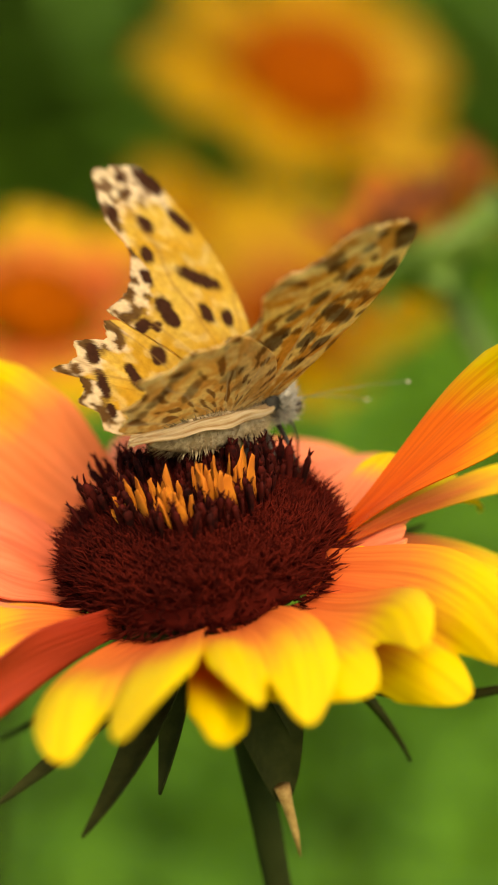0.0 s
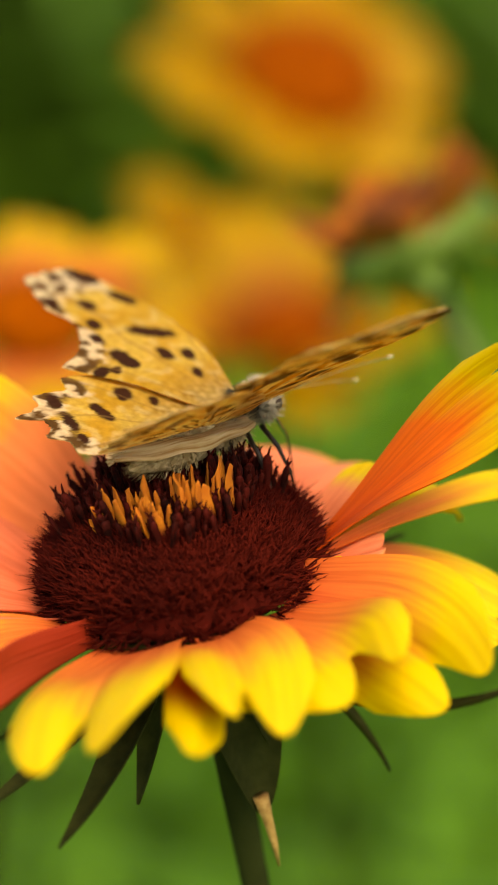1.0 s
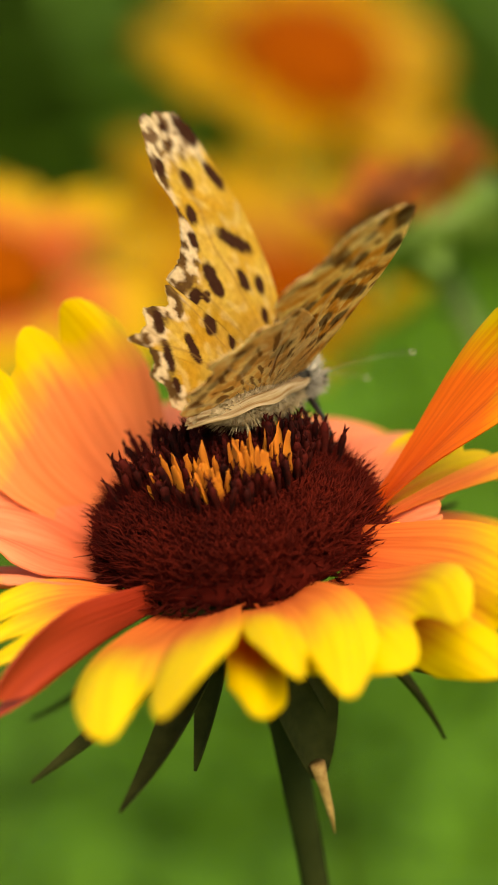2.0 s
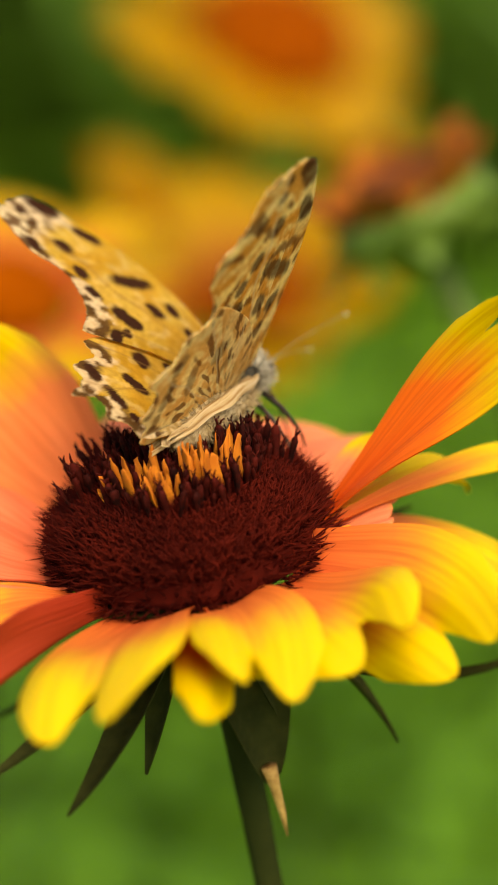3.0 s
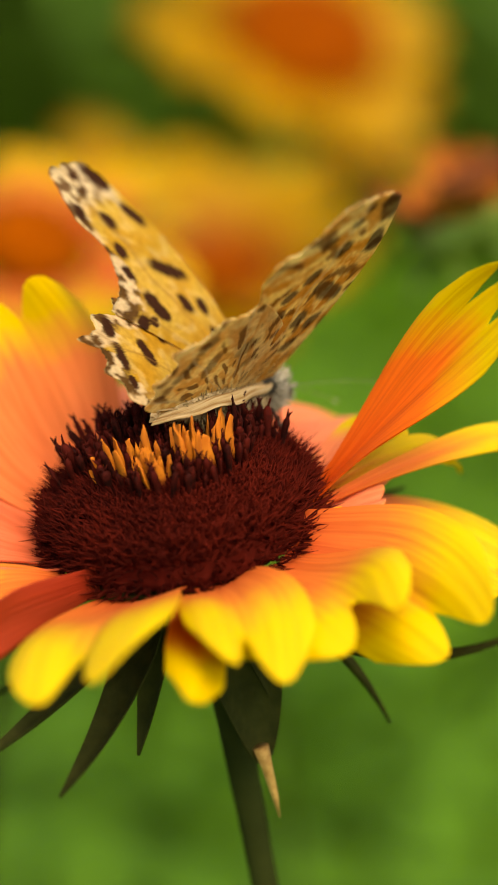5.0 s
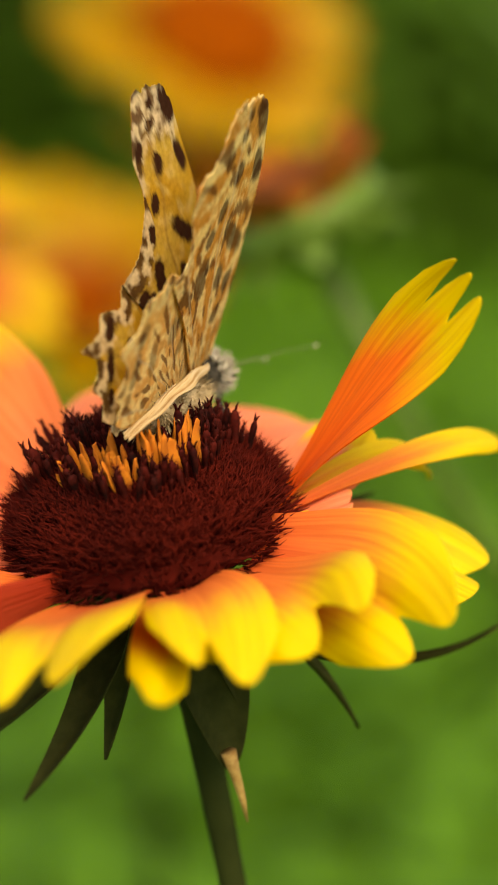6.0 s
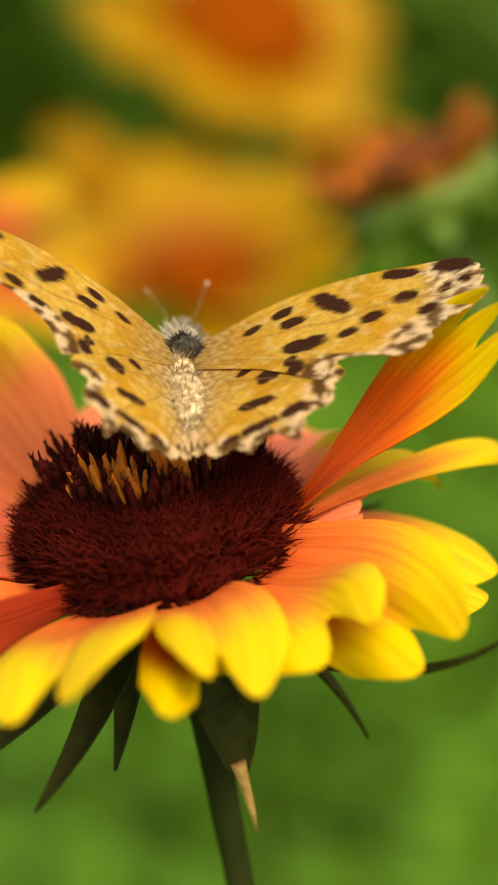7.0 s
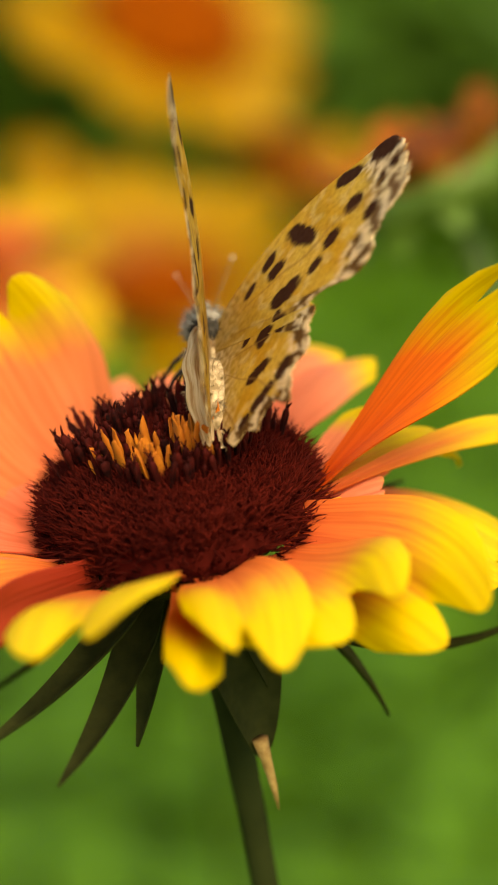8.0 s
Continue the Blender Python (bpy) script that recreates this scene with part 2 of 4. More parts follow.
def blade(bm, az, length, width, e0, e1, side=0.0, r0=0.0, r1=0.0, lobes=3, notch=0.20, cup=0.10, ripple=0.03, profile=petal_width, puff=0.0, skew=0.0,
          thick=0.00022, along=22, across=19, seed=0, fold=0.0):
    """A petal or bract from its base at the origin. Degrees and centimetres: heading, length, width, rise at the base and its change,
    sideways bend, roll at the base and its change."""
    az, e0, e1, side, r0, r1 = (radians(a) for a in (az, e0, e1, side, r0, r1))
    length, width = length / 100, width / 100
    rng = random.Random(seed)
    phase = [rng.uniform(-1, 1) for _ in range(8)]

    def centre(s):
        c, n = Vector((0, 0, 0)), 12
        for i in range(n):
            a = (i + 0.5) / n * s
            e, h = e0 + e1 * a, az + side * a
            c += Vector((math.cos(e) * math.cos(h), math.cos(e) * math.sin(h), math.sin(e))) * (length * s / n)
        return c

    fine = [centre(i / 40 * 1.05) for i in range(41)]

    def at(s):
        x = min(max(s / 1.05 * 40, 0), 39.999)
        i = int(x)
        return fine[i].lerp(fine[i + 1], x - i)

    rows = []
    for i in range(along):
        row = []
        for j in range(across):
            q = -1 + 2 * j / (across - 1)
            end, arch = 1.0, 0.0
            if lobes:
                cell = min(max(q + skew * (1 - q * q) + 1, 0.0), 2.0) * lobes / 2
                k = min(int(cell), lobes - 1)
                end = 1.0 - notch * (abs(cell - k - 0.5) * 2) ** 2.4 - 0.05 * q * q + 0.05 * phase[k]
                arch = 1 - (2 * (cell - k) - 1) ** 2
            s = end * (i / (along - 1)) ** 0.92
            e, h, r = e0 + e1 * s, az + side * s, r0 + r1 * s
            t = Vector((math.cos(e) * math.cos(h), math.cos(e) * math.sin(h), math.sin(e)))
            left = Vector((-math.sin(h), math.cos(h), 0))
            up = t.cross(left)
            left, up = math.cos(r) * left + math.sin(r) * up, math.cos(r) * up - math.sin(r) * left
            w = profile(s) * width / 2
            groove = ripple * math.sin(q * 7.5 + phase[3]) * s + ripple * 0.8 * math.sin(q * 3 + s * 6 + phase[4] * 3)
            lift = (cup * q * q + groove + fold * abs(q) + puff * arch * smooth_step((s - 0.2) / 0.6)) * w + (0.10 * phase[5] * max(0, s - 0.6) ** 2) * length
            p = at(s) + left * (q * w * (1 - 0.12 * fold)) + up * lift
            row.append((p, up, 0.5 + q / 2, s))
        rows.append(row)
    sheet(bm, rows, thick)
    return bm


def tube(bm, path, radii, sides=8, cap=True):
    rings = []
    for i, p in enumerate(path):
        t = (Vector(path[min(i + 1, len(path) - 1)]) - Vector(path[max(i - 1, 0)])).normalized()
        a = t.orthogonal().normalized() if i == 0 else (rings_a - t * rings_a.dot(t)).normalized()
        rings_a = a
        b = t.cross(a)
        rings.append([bm.verts.new(Vector(p) + (a * math.cos(2 * math.pi * k / sides) + b * math.sin(2 * math.pi * k / sides)) * radii[i]) for k in range(sides)])
    for r, s in zip(rings, rings[1:]):
        for k in range(sides):
            bm.faces.new((r[k], r[(k + 1) % sides], s[(k + 1) % sides], s[k]))
    if cap:
        bm.faces.new(rings[0][::-1])
        bm.faces.new(rings[-1])
    return bm


def dome(bm, radius, height, rings=14, sides=40, bumps=0.03, low=-0.25):
    """A rounded head on its rim, closed below."""
    grid = []
    for i in range(rings + 1):
        a = (math.pi / 2) * (i / rings)
        grid.append([])
        for k in range(sides):
            h = 2 * math.pi * k / sides
            d = Vector((math.cos(h) * math.cos(a), math.sin(h) * math.cos(a), math.sin(a)))
            f = 1 + bumps * noise.noise(d * 6)
            grid[-1].append(bm.verts.new((d.x * radius * f, d.y * radius * f, d.z * height * f)) if i < rings else None)
    top = bm.verts.new((0, 0, height))
    base = bm.verts.new((0, 0, low * height))
    for i in range(rings - 1):
        for k in range(sides):
            j = (k + 1) % sides
            bm.faces.new((grid[i][k], grid[i][j], grid[i + 1][j], grid[i + 1][k]))
    for k in range(sides):
        j = (k + 1) % sides
        bm.faces.new((grid[rings - 1][k], grid[rings - 1][j], top))
        bm.faces.new((grid[0][j], grid[0][k], base))
    return bm


# ---------------------------------------------------------------- ground and meadow
def build_ground():
    bm = bmesh.new()
    n = 40
    def at(i, j):
        x, y = (i / n * 2 - 1), (j / n * 2 - 1)
        x, y = 60 * x * abs(x) ** 2, 60 * y * abs(y) ** 2
        bank = 2.2 * smooth_step((y - 3.0) / 3.0)
        return bm.verts.new((x, y, bank - 0.01 + 0.008 * noise.noise(Vector((x * 3, y * 3, 0)))))
    g = [[at(i, j) for j in range(n + 1)] for i in range(n + 1)]
    for i in range(n):
        for j in range(n):
            bm.faces.new((g[i][j], g[i + 1][j], g[i + 1][j + 1], g[i][j + 1]))
    ob = part("ground", bm, MAT_GROUND, None)
    tagged(ob, "green meadow soil with low growth under the flowers", "ground", kind="structure")


def leaves(name, mat, count, place, size, label, seed, lean=0.7):
    """Many lance-shaped leaves of three quads each, as one mesh. place: gives a leaf's foot from a random generator."""
    rng = np.random.default_rng(seed)
    verts, faces = [], []
    for _ in range(count):
        p = place(rng)
        a, tilt = rng.uniform(0, 2 * math.pi), rng.uniform(-0.3, lean)
        d = np.array((math.cos(a) * math.cos(tilt), math.sin(a) * math.cos(tilt), math.sin(tilt)))
        s = np.cross(d, (0, 0, 1))
        s /= np.linalg.norm(s) + 1e-9
        s = s * math.cos(0.6) + np.cross(s, d) * math.sin(rng.uniform(-0.6, 0.6))
        ln = size * rng.uniform(0.6, 1.4)
        w = ln * rng.uniform(0.13, 0.24)
        k = len(verts)
        for f, g in ((0, 0.25), (0.35, 1), (0.7, 0.8), (1, 0.05)):
            c = p + d * ln * f - np.array((0, 0, 1)) * ln * 0.35 * f * f
            verts += [tuple(c - s * w * g), tuple(c + s * w * g)]
        faces += [(k, k + 2, k + 3, k + 1), (k + 2, k + 4, k + 5, k + 3), (k + 4, k + 6, k + 7, k + 5)]
    me = bpy.data.meshes.new(name)
    me.from_pydata(verts, [], faces)
    me.materials.append(mat)
    me.polygons.foreach_set("use_smooth", [True] * len(me.polygons))
    return tagged(new(name, me), label, "foliage", kind="stuff")


def meadow_place(rng):
    """A carpet of herbs that thins out towards its edges."""
    y = 0.48 + 2.1 * rng.random() ** 1.5
    x = rng.normal(0, 0.30 + 0.20 * y)
    lump = noise.noise(Vector((x * 2.5, y * 2.5, 0)))
    return np.array((x, y, 0.02 + (0.12 + 0.02 * lump) * math.sqrt(rng.random())))


def meadow_wide_place(rng):
    """Loose herbs all round the camera's stand."""
    while True:
        r, h = 0.55 + 3.2 * math.sqrt(rng.random()), rng.uniform(0, 2 * math.pi)
        x, y = r * math.sin(h), 0.1 + r * math.cos(h)
        if noise.noise(Vector((x * 1.3, y * 1.3, 5))) > -0.15 and (y < -0.45 or abs(x) > 0.5):
            return np.array((x, y, 0.10 * rng.random()))


def bushes(rows):
    """Rounded bushes: centre x and y, half width, height."""
    def place(rng):
        x, y, r, h = rows[rng.integers(len(rows))]
        while True:
            d = rng.normal(size=3)
            d /= np.linalg.norm(d)
            p = d * (0.55 + 0.45 * rng.random())
            if p[2] > -0.2 and noise.noise(Vector((p[0] * 2 + x * 5, p[1] * 2, p[2] * 2))) > -0.55:
                return np.array((x + p[0] * r, y + p[1] * r, max(0.02, 0.15 * h + p[2] * h * 0.85)))
    return place


BACK_BUSHES = ((-1.75, 2.75, 0.50, 0.70), (-1.05, 3.00, 0.48, 0.85), (-0.62, 2.60, 0.36, 0.60), (-0.25, 2.95, 0.45, 0.80), (0.15, 2.55, 0.34, 0.55), (0.52, 2.90, 0.46, 0.85), (0.95, 2.62, 0.38, 0.62), (1.45, 3.00, 0.52, 0.85), (2.05, 2.70, 0.45, 0.60))
FRONT_BUSHES = ((-1.50, -1.10, 0.40, 0.42), (-0.60, -1.45, 0.46, 0.48), (0.35, -1.30, 0.40, 0.40), (1.30, -1.15, 0.45, 0.45))


def build_meadow():
    leaves("meadow_foliage", MAT_LEAF, 36000, meadow_place, 0.045, "sunlit soft green meadow leaves behind the flowers", 3, 0.9)
    leaves("wide_foliage", MAT_LEAF, 9000, meadow_wide_place, 0.07, "loose green herbs round the flower bed", 6, 0.9)
    leaves("hedge_foliage", MAT_HEDGE, 30000, bushes(BACK_BUSHES), 0.09, "deep green leafy bushes at the back of the meadow", 4)
    leaves("front_foliage", MAT_HEDGE, 6000, bushes(FRONT_BUSHES), 0.09, "green leafy bushes in front of the bed", 5)


# ---------------------------------------------------------------- the flower
FLOWER_TURN = (14.0, -8.8, 0.0)
RIM, RIM_Z = 0.0128, -0.001
# name, heading, length cm, width cm, rise, its change, side bend, roll, its change
PETALS = [
    ('A', -106.1, 2.81, 1.57, 24.7, -30.1, 9.4, 7.7, 7.7),
    ('B', -72.8, 2.44, 1.20, 34.0, -56.3, -15.9, 8.7, -28.7),
    ('B2', -86.5, 2.31, 0.57, -2.0, 15.0, -5.7, -17.5, -11.5),
    ('C', -58.1, 2.09, 2.04, 11.0, -16.3, -7.8, -6.3, 22.5),
    ('D', -32.8, 2.53, 1.57, 3.9, -16.5, -31.9, 26.3, 12.6),
    ('E', 0.0, 2.26, 1.54, -18.9, -18.7, -0.1, -16.0, 31.2),
    ('F', 0.1, 3.45, 0.36, 24.5, -66.7, 67.5, 28.7, 15.0),
    ('G', 2.6, 3.40, 0.97, 25.0, 5.5, -31.8, -9.2, 76.6),
    ('Q', -20.0, 0.62, 0.20, 28.0, 0.0, 20.0, 30.0, 0.0),
    ('I', 13.8, 1.36, 0.86, 8.6, 19.2, 38.0, 20.7, -0.5),
    ('F2', 5.0, 2.46, 0.38, 35.9, -96.5, 63.3, 28.4, 21.8),
    ('H', 63.4, 2.50, 1.44, 10.2, -52.6, -30.3, 29.4, -40.6),
    ('O', 83.9, 1.91, 1.30, -3.8, -3.9, -7.5, 0.0, 0.0),
    ('N', 99.8, 1.90, 1.30, 3.6, 3.5, -12.2, 0.0, 0.0),
    ('J', 130.4, 2.55, 2.40, 48.4, 46.0, -43.0, 5.6, 26.6),
    ('K', 172.9, 1.58, 1.76, 36.5, -15.1, 17.3, -4.7, -1.6),
    ('L', 192.5, 1.57, 1.58, 11.3, 2.5, -1.7, 17.5, 6.1),
    ('P', 219.0, 2.06, 0.78, 34.4, -49.0, -4.2, -9.7, -26.1),
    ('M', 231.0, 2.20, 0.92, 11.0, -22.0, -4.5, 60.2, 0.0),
    ('R', -2.7, 0.91, 0.57, 2.7, 7.3, 4.0, 4.7, 3.3),
]
# lobes, depth of the notches, fold along the middle, shift of the notches
PETAL_EDGES = {"A": (2, 0.32, 0.0, 0.0), "B": (2, 0.26, 0.0, 0.14), "B2": (1, 0.22, 0.0, 0.0), "C": (2, 0.39, 0.0, -0.31), "D": (2, 0.26, 0.0, 0.07), "E": (2, 0.10, 0.0, 0.0), "F": (1, 0.2, 0.3, 0.0), "Q": (1, 0.2, 0.0, 0.0), "F2": (1, 0.2, 0.3, 0.0), "R": (2, 0.1, 0.0, 0.0),
               "G": (3, 0.22, 0.10, -0.12), "P": (3, 0.3, 0.0, 0.0), "J": (3, 0.20, 0.0, 0.11), "H": (2, 0.07, 0.0, 0.0), "I": (2, 0.12, 0.0, 0.0), "O": (2, 0.10, 0.0, 0.0), "N": (2, 0.12, 0.0, 0.0), "M": (2, 0.2, 0.5, 0.0)}
PETAL_MATERIALS = {"K": MAT_PETAL_SALMON, "L": MAT_PETAL_SALMON, "N": MAT_PETAL_SALMON, "O": MAT_PETAL_SALMON, "R": MAT_PETAL_SALMON, "H": MAT_PETAL_ROSY, "I": MAT_PETAL_ROSY,
                   # M wears the shade-darkened underside colour on both faces
                   "M": MAT_PETAL_SHADED_UNDER, "G": MAT_PETAL_FLAME, "F2": MAT_PETAL_GOLD, "Q": MAT_PETAL_PALE, "E": MAT_PETAL_LONG, "J": MAT_PETAL_RED}
BRACTS = [
    (232, 2.64, 0.54, -22, 20, -15),
    (242, 2.55, 0.58, -40, 43, 1),
    (246, 1.61, 0.52, -60, 4, -18),
    (-20, 2.42, 0.45, -43, -26, 29),
    (-41, 3.85, 0.40, -34, 77, 11),
    (-63, 1.99, 1.15, -66, -23, 4),
    (177, 2.95, 0.40, -49, 19, -43),
    (29, 2.17, 0.40, -10, 11, 2),
    (-55, 1.23, 0.30, -64, 1, 4),
    (60, 1.80, 0.40, -50, 0, 0),
    (120, 1.80, 0.40, -50, 0, 0),
]
DISC_R, DISC_H = 0.0143, 0.0088
# open florets full of pollen: heading, from and to as shares of the radius, half width in degrees
POLLEN_STREAKS = ((-158, 0.42, 0.60, 7), (-140, 0.20, 0.48, 14), (-112, 0.18, 0.50, 15), (-96, 0.40, 0.54, 5), (-62, 0.08, 0.46, 17), (-28, 0.16, 0.50, 10), (0, 0.26, 0.46, 9))


def on_disc(r, h):
    """Place and outward direction at the share r of the disc's radius, at heading h."""
    z = math.sqrt(max(0.0, 1 - r * r))
    p = Vector((r * math.cos(h) * DISC_R, r * math.sin(h) * DISC_R, z * DISC_H))
    return p, Vector((p.x / DISC_R ** 2, p.y / DISC_R ** 2, p.z / DISC_H ** 2)).normalized()


def build_disc(flower):
    bm = dome(bmesh.new(), DISC_R * 0.98, DISC_H * 0.98, bumps=0.05, low=-0.5)
    disc = part("disc", bm, MAT_DOME, flower, "dark maroon domed flower disc", at=Matrix.Translation((0.0006, 0, 0.0002)) @ Matrix.Diagonal((0.965, 0.965, 1.0, 1.0)))
    # fine bristles over the dome
    rng = random.Random(11)
    verts, faces = [], []
    count = 11000
    for i in range(count):
        r, h = math.sqrt((i + 0.5) / count) * 1.02, i * 2.399963
        r = min(max(r + rng.gauss(0, 0.012), 0.02), 0.999)
        p, n = on_disc(r, h)
        if r > 0.97:
            p.z -= rng.uniform(0, 0.0016)
        d = (n + Vector((rng.gauss(0, 0.30), rng.gauss(0, 0.30), rng.gauss(0.18, 0.25)))).normalized()
        ln = rng.uniform(0.0014, 0.0030) if r > 0.86 else rng.uniform(0.0007, 0.0015)
        a = d.orthogonal().normalized()
        b = d.cross(a)
        w = rng.uniform(0.00010, 0.00019)
        bend = Vector((rng.gauss(0, 0.2), rng.gauss(0, 0.2), 0.1)) * ln
        k = len(verts)
        verts += [p + a * w, p - a * w * 0.5 + b * w * 0.87, p - a * w * 0.5 - b * w * 0.87]
        m = p + d * ln * 0.6
        verts += [m + a * w * 0.7, m - a * w * 0.35 + b * w * 0.6, m - a * w * 0.35 - b * w * 0.6, p + d * ln + bend]
        for u in range(3):
            v = (u + 1) % 3
            faces += [(k + u, k + v, k + 3 + v, k + 3 + u), (k + 3 + u, k + 3 + v, k + 6)]
    me = bpy.data.meshes.new("bristles")
    me.from_pydata(verts, [], faces)
    me.materials.append(MAT_BRISTLE)
    me.polygons.foreach_set("use_smooth", [True] * len(me.polygons))
    ob = new("bristles", me)
    ob.parent = disc
    tagged(ob, "dense dark maroon bristles on the disc", kind="stuff")

    # tall open florets on the crown
    def floret(kind, variant):
        rng = random.Random(40 + variant)
        bm = bmesh.new()
        if kind == "dark":
            ln, w = 0.0037 + 0.0006 * variant, 0.00052
            tube(bm, [(0, 0, -0.0006), (0, 0, ln * 0.3), (0.0001, 0, ln * 0.62), (0.0002, 0.0001, ln * 0.86), (0.0002, 0.0001, ln)],
                 [w * 0.50, w * 0.66, w * 0.96, w * 0.98, w * 0.40], 7)
            for k in range(2 + variant % 2):
                h = k * 2.4 + variant
                tip = Vector((math.cos(h), math.sin(h), 0)) * 0.0006
                tube(bm, [(0.0002, 0, ln * 0.93), Vector((0.0002, 0, ln * 1.1)) + tip * 0.5, Vector((0.0002, 0, ln * 1.18)) + tip], [w * 0.35, w * 0.28, w * 0.1], 4)
        else:
            # a flat ragged tongue, broadest above its middle
            ln, w = 0.0042 + 0.0006 * variant, 0.00056
            bend = rng.uniform(-0.0006, 0.0006)
            tube(bm, [(0, 0, -0.0010), (0, 0, ln * 0.30), (bend * 0.2, 0, ln * 0.55), (bend * 0.5, 0.0001, ln * 0.78), (bend * 0.8, 0.0001, ln * 0.92), (bend, 0.0001, ln)], [w * 0.45, w * 0.80, w * 1.05, w * 0.85, w * 0.48, w * 0.06], 9)
            for v in bm.verts:
                v.co.y *= 0.42
                v.co += Vector((noise.noise(v.co * 1500 + Vector((variant * 9, 0, 0))), noise.noise(v.co * 1500), 0)) * 0.00040
        me = bpy.data.meshes.new("floret")
        bm.to_mesh(me)
        bm.free()
        me.materials.append(MAT_FLORET if kind == "dark" else MAT_POLLEN)
        me.polygons.foreach_set("use_smooth", [True] * len(me.polygons))
        return me

    dark, pollen = [floret("dark", v) for v in range(3)], [floret("pollen", v) for v in range(5)]
    rng = random.Random(5)
    count = 600
    for i in range(count):
        r, h = 0.92 * math.sqrt((i + 0.5) / count), i * 2.399963
        p, n = on_disc(r, h)
        heading = (math.degrees(h) + 180) % 360 - 180
        orange = any(abs(heading - a) < wide and lo < r < hi for a, lo, hi, wide in POLLEN_STREAKS)
        front = -175 < heading < 5
        orange = orange and rng.random() < 0.90
        if not orange and (r > (0.62 if front else 0.80) or rng.random() < (0.15 + 0.9 * max(0.0, r - 0.45) if front else 0.35)):
            continue
        ob = new("floret", rng.choice(pollen if orange else dark))
        ob.parent = disc
        spread = 0.13 if orange else 0.15
        d = (n + Vector((rng.gauss(0, spread), rng.gauss(0, spread), 0.55 if orange else 0.9))).normalized()
        out = Vector((math.cos(h), math.sin(h), 0.0))
        y = (out - d * out.dot(d)).normalized()
        m = Matrix((y.cross(d), y, d)).transposed().to_4x4()
        ob.matrix_basis = Matrix.Translation(p - d * (0.0016 if orange else 0.0)) @ m @ pose(0, 0, 0, 0, 0, rng.uniform(-70, 70) if orange else rng.uniform(0, 360))
        k = rng.uniform(0.70, 1.15) * (1.0 if orange else 0.55 if r < 0.30 else 0.80)
        ob.scale = (k * rng.uniform(0.6, 1.4), k * rng.uniform(0.8, 1.1), k)


def build_flower():
    flower = thing("blanket_flower", pose(0, 0.1411, 0.40, *FLOWER_TURN), "orange and yellow blanket flower with dark maroon disc", "flower")
    moving = {}
    for i, (name, az, ln, w, e0, e1, side, r0, r1) in enumerate(PETALS):
        lobes, notch, fold, skew = PETAL_EDGES.get(name, (3, 0.24, 0.0, 0.0))
        bm = blade(bmesh.new(), az, ln, w, e0, e1, side, r0, r1, lobes=lobes, notch=notch, fold=fold, puff=0.46 / lobes, skew=skew, seed=20 + i, profile=slim_petal_width if name in ("G", "F", "F2") else petal_width, along=26, across=25)
        ob = part("petal", bm, PETAL_MATERIALS.get(name, MAT_PETAL), flower, at=pose(RIM * math.cos(radians(az)), RIM * math.sin(radians(az)), RIM_Z))
        moving[name] = ob
    for i, (az, ln, w, e0, e1, side) in enumerate(BRACTS):
        bm = blade(bmesh.new(), az, ln, w, e0, e1, side, lobes=0, cup=0.5, ripple=0.02, profile=broad_bract_width if w > 0.9 else bract_width, thick=0.0003, along=14, across=7, seed=i)
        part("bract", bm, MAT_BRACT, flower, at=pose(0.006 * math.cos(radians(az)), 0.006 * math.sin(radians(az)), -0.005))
    bm = bmesh.new()
    tube(bm, [(0, 0, -0.001), (0, 0, -0.003), (0.0008, 0, -0.006), (0.0018, 0, -0.011)], [0.0125, 0.0100, 0.0062, 0.0022], 20)
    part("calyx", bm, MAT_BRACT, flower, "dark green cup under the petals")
    bm = bmesh.new()
    path = [(0.0016, -0.001, -0.008), (0.0022, -0.003, -0.02), (0.0026, -0.006, -0.035), (0.003, -0.010, -0.06), (-0.004, 0.010, -0.15), (-0.03, 0.045, -0.28), (-0.05, 0.085, -0.43)]
    tube(bm, path, [0.0026, 0.0018, 0.0015, 0.0014, 0.0015, 0.0017, 0.0018], 12)
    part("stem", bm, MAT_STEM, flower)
    bm = bmesh.new()
    tube(bm, [(0.0050, -0.0100, -0.0215), (0.0053, -0.0102, -0.0240), (0.0056, -0.0104, -0.0272), (0.0057, -0.0106, -0.0300)], [0.0009, 0.0006, 0.0004, 0.0001], 7)
    part("dry_tip", bm, MAT_DRY, flower, "dry tan tip of a bract")
    build_disc(flower)
    return flower, moving


# ---------------------------------------------------------------- the butterfly
FORE_OUTLINE = ((0.04, 0.08), (0.45, 0.28), (0.89, 0.45), (1.25, 0.54), (1.65, 0.59), (2.00, 0.60), (2.32, 0.56), (2.65, 0.50), (2.93, 0.44), (3.08, 0.28), (3.14, 0.02), (3.12, -0.27), (2.88, -0.36), (2.55, -0.47), (2.30, -0.42),
                (2.08, -0.44), (1.86, -0.58), (1.62, -0.82), (1.49, -1.13), (1.28, -0.98), (0.85, -0.66), (0.04, -0.25))
WHOLE_FORE_OUTLINE = FORE_OUTLINE[:11] + ((3.15, -0.30), (3.04, -0.47), (2.80, -0.60), (2.64, -0.74), (2.50, -1.02), (2.22, -1.04), (2.02, -0.92), (1.66, -0.90), (1.52, -1.14)) + FORE_OUTLINE[19:]
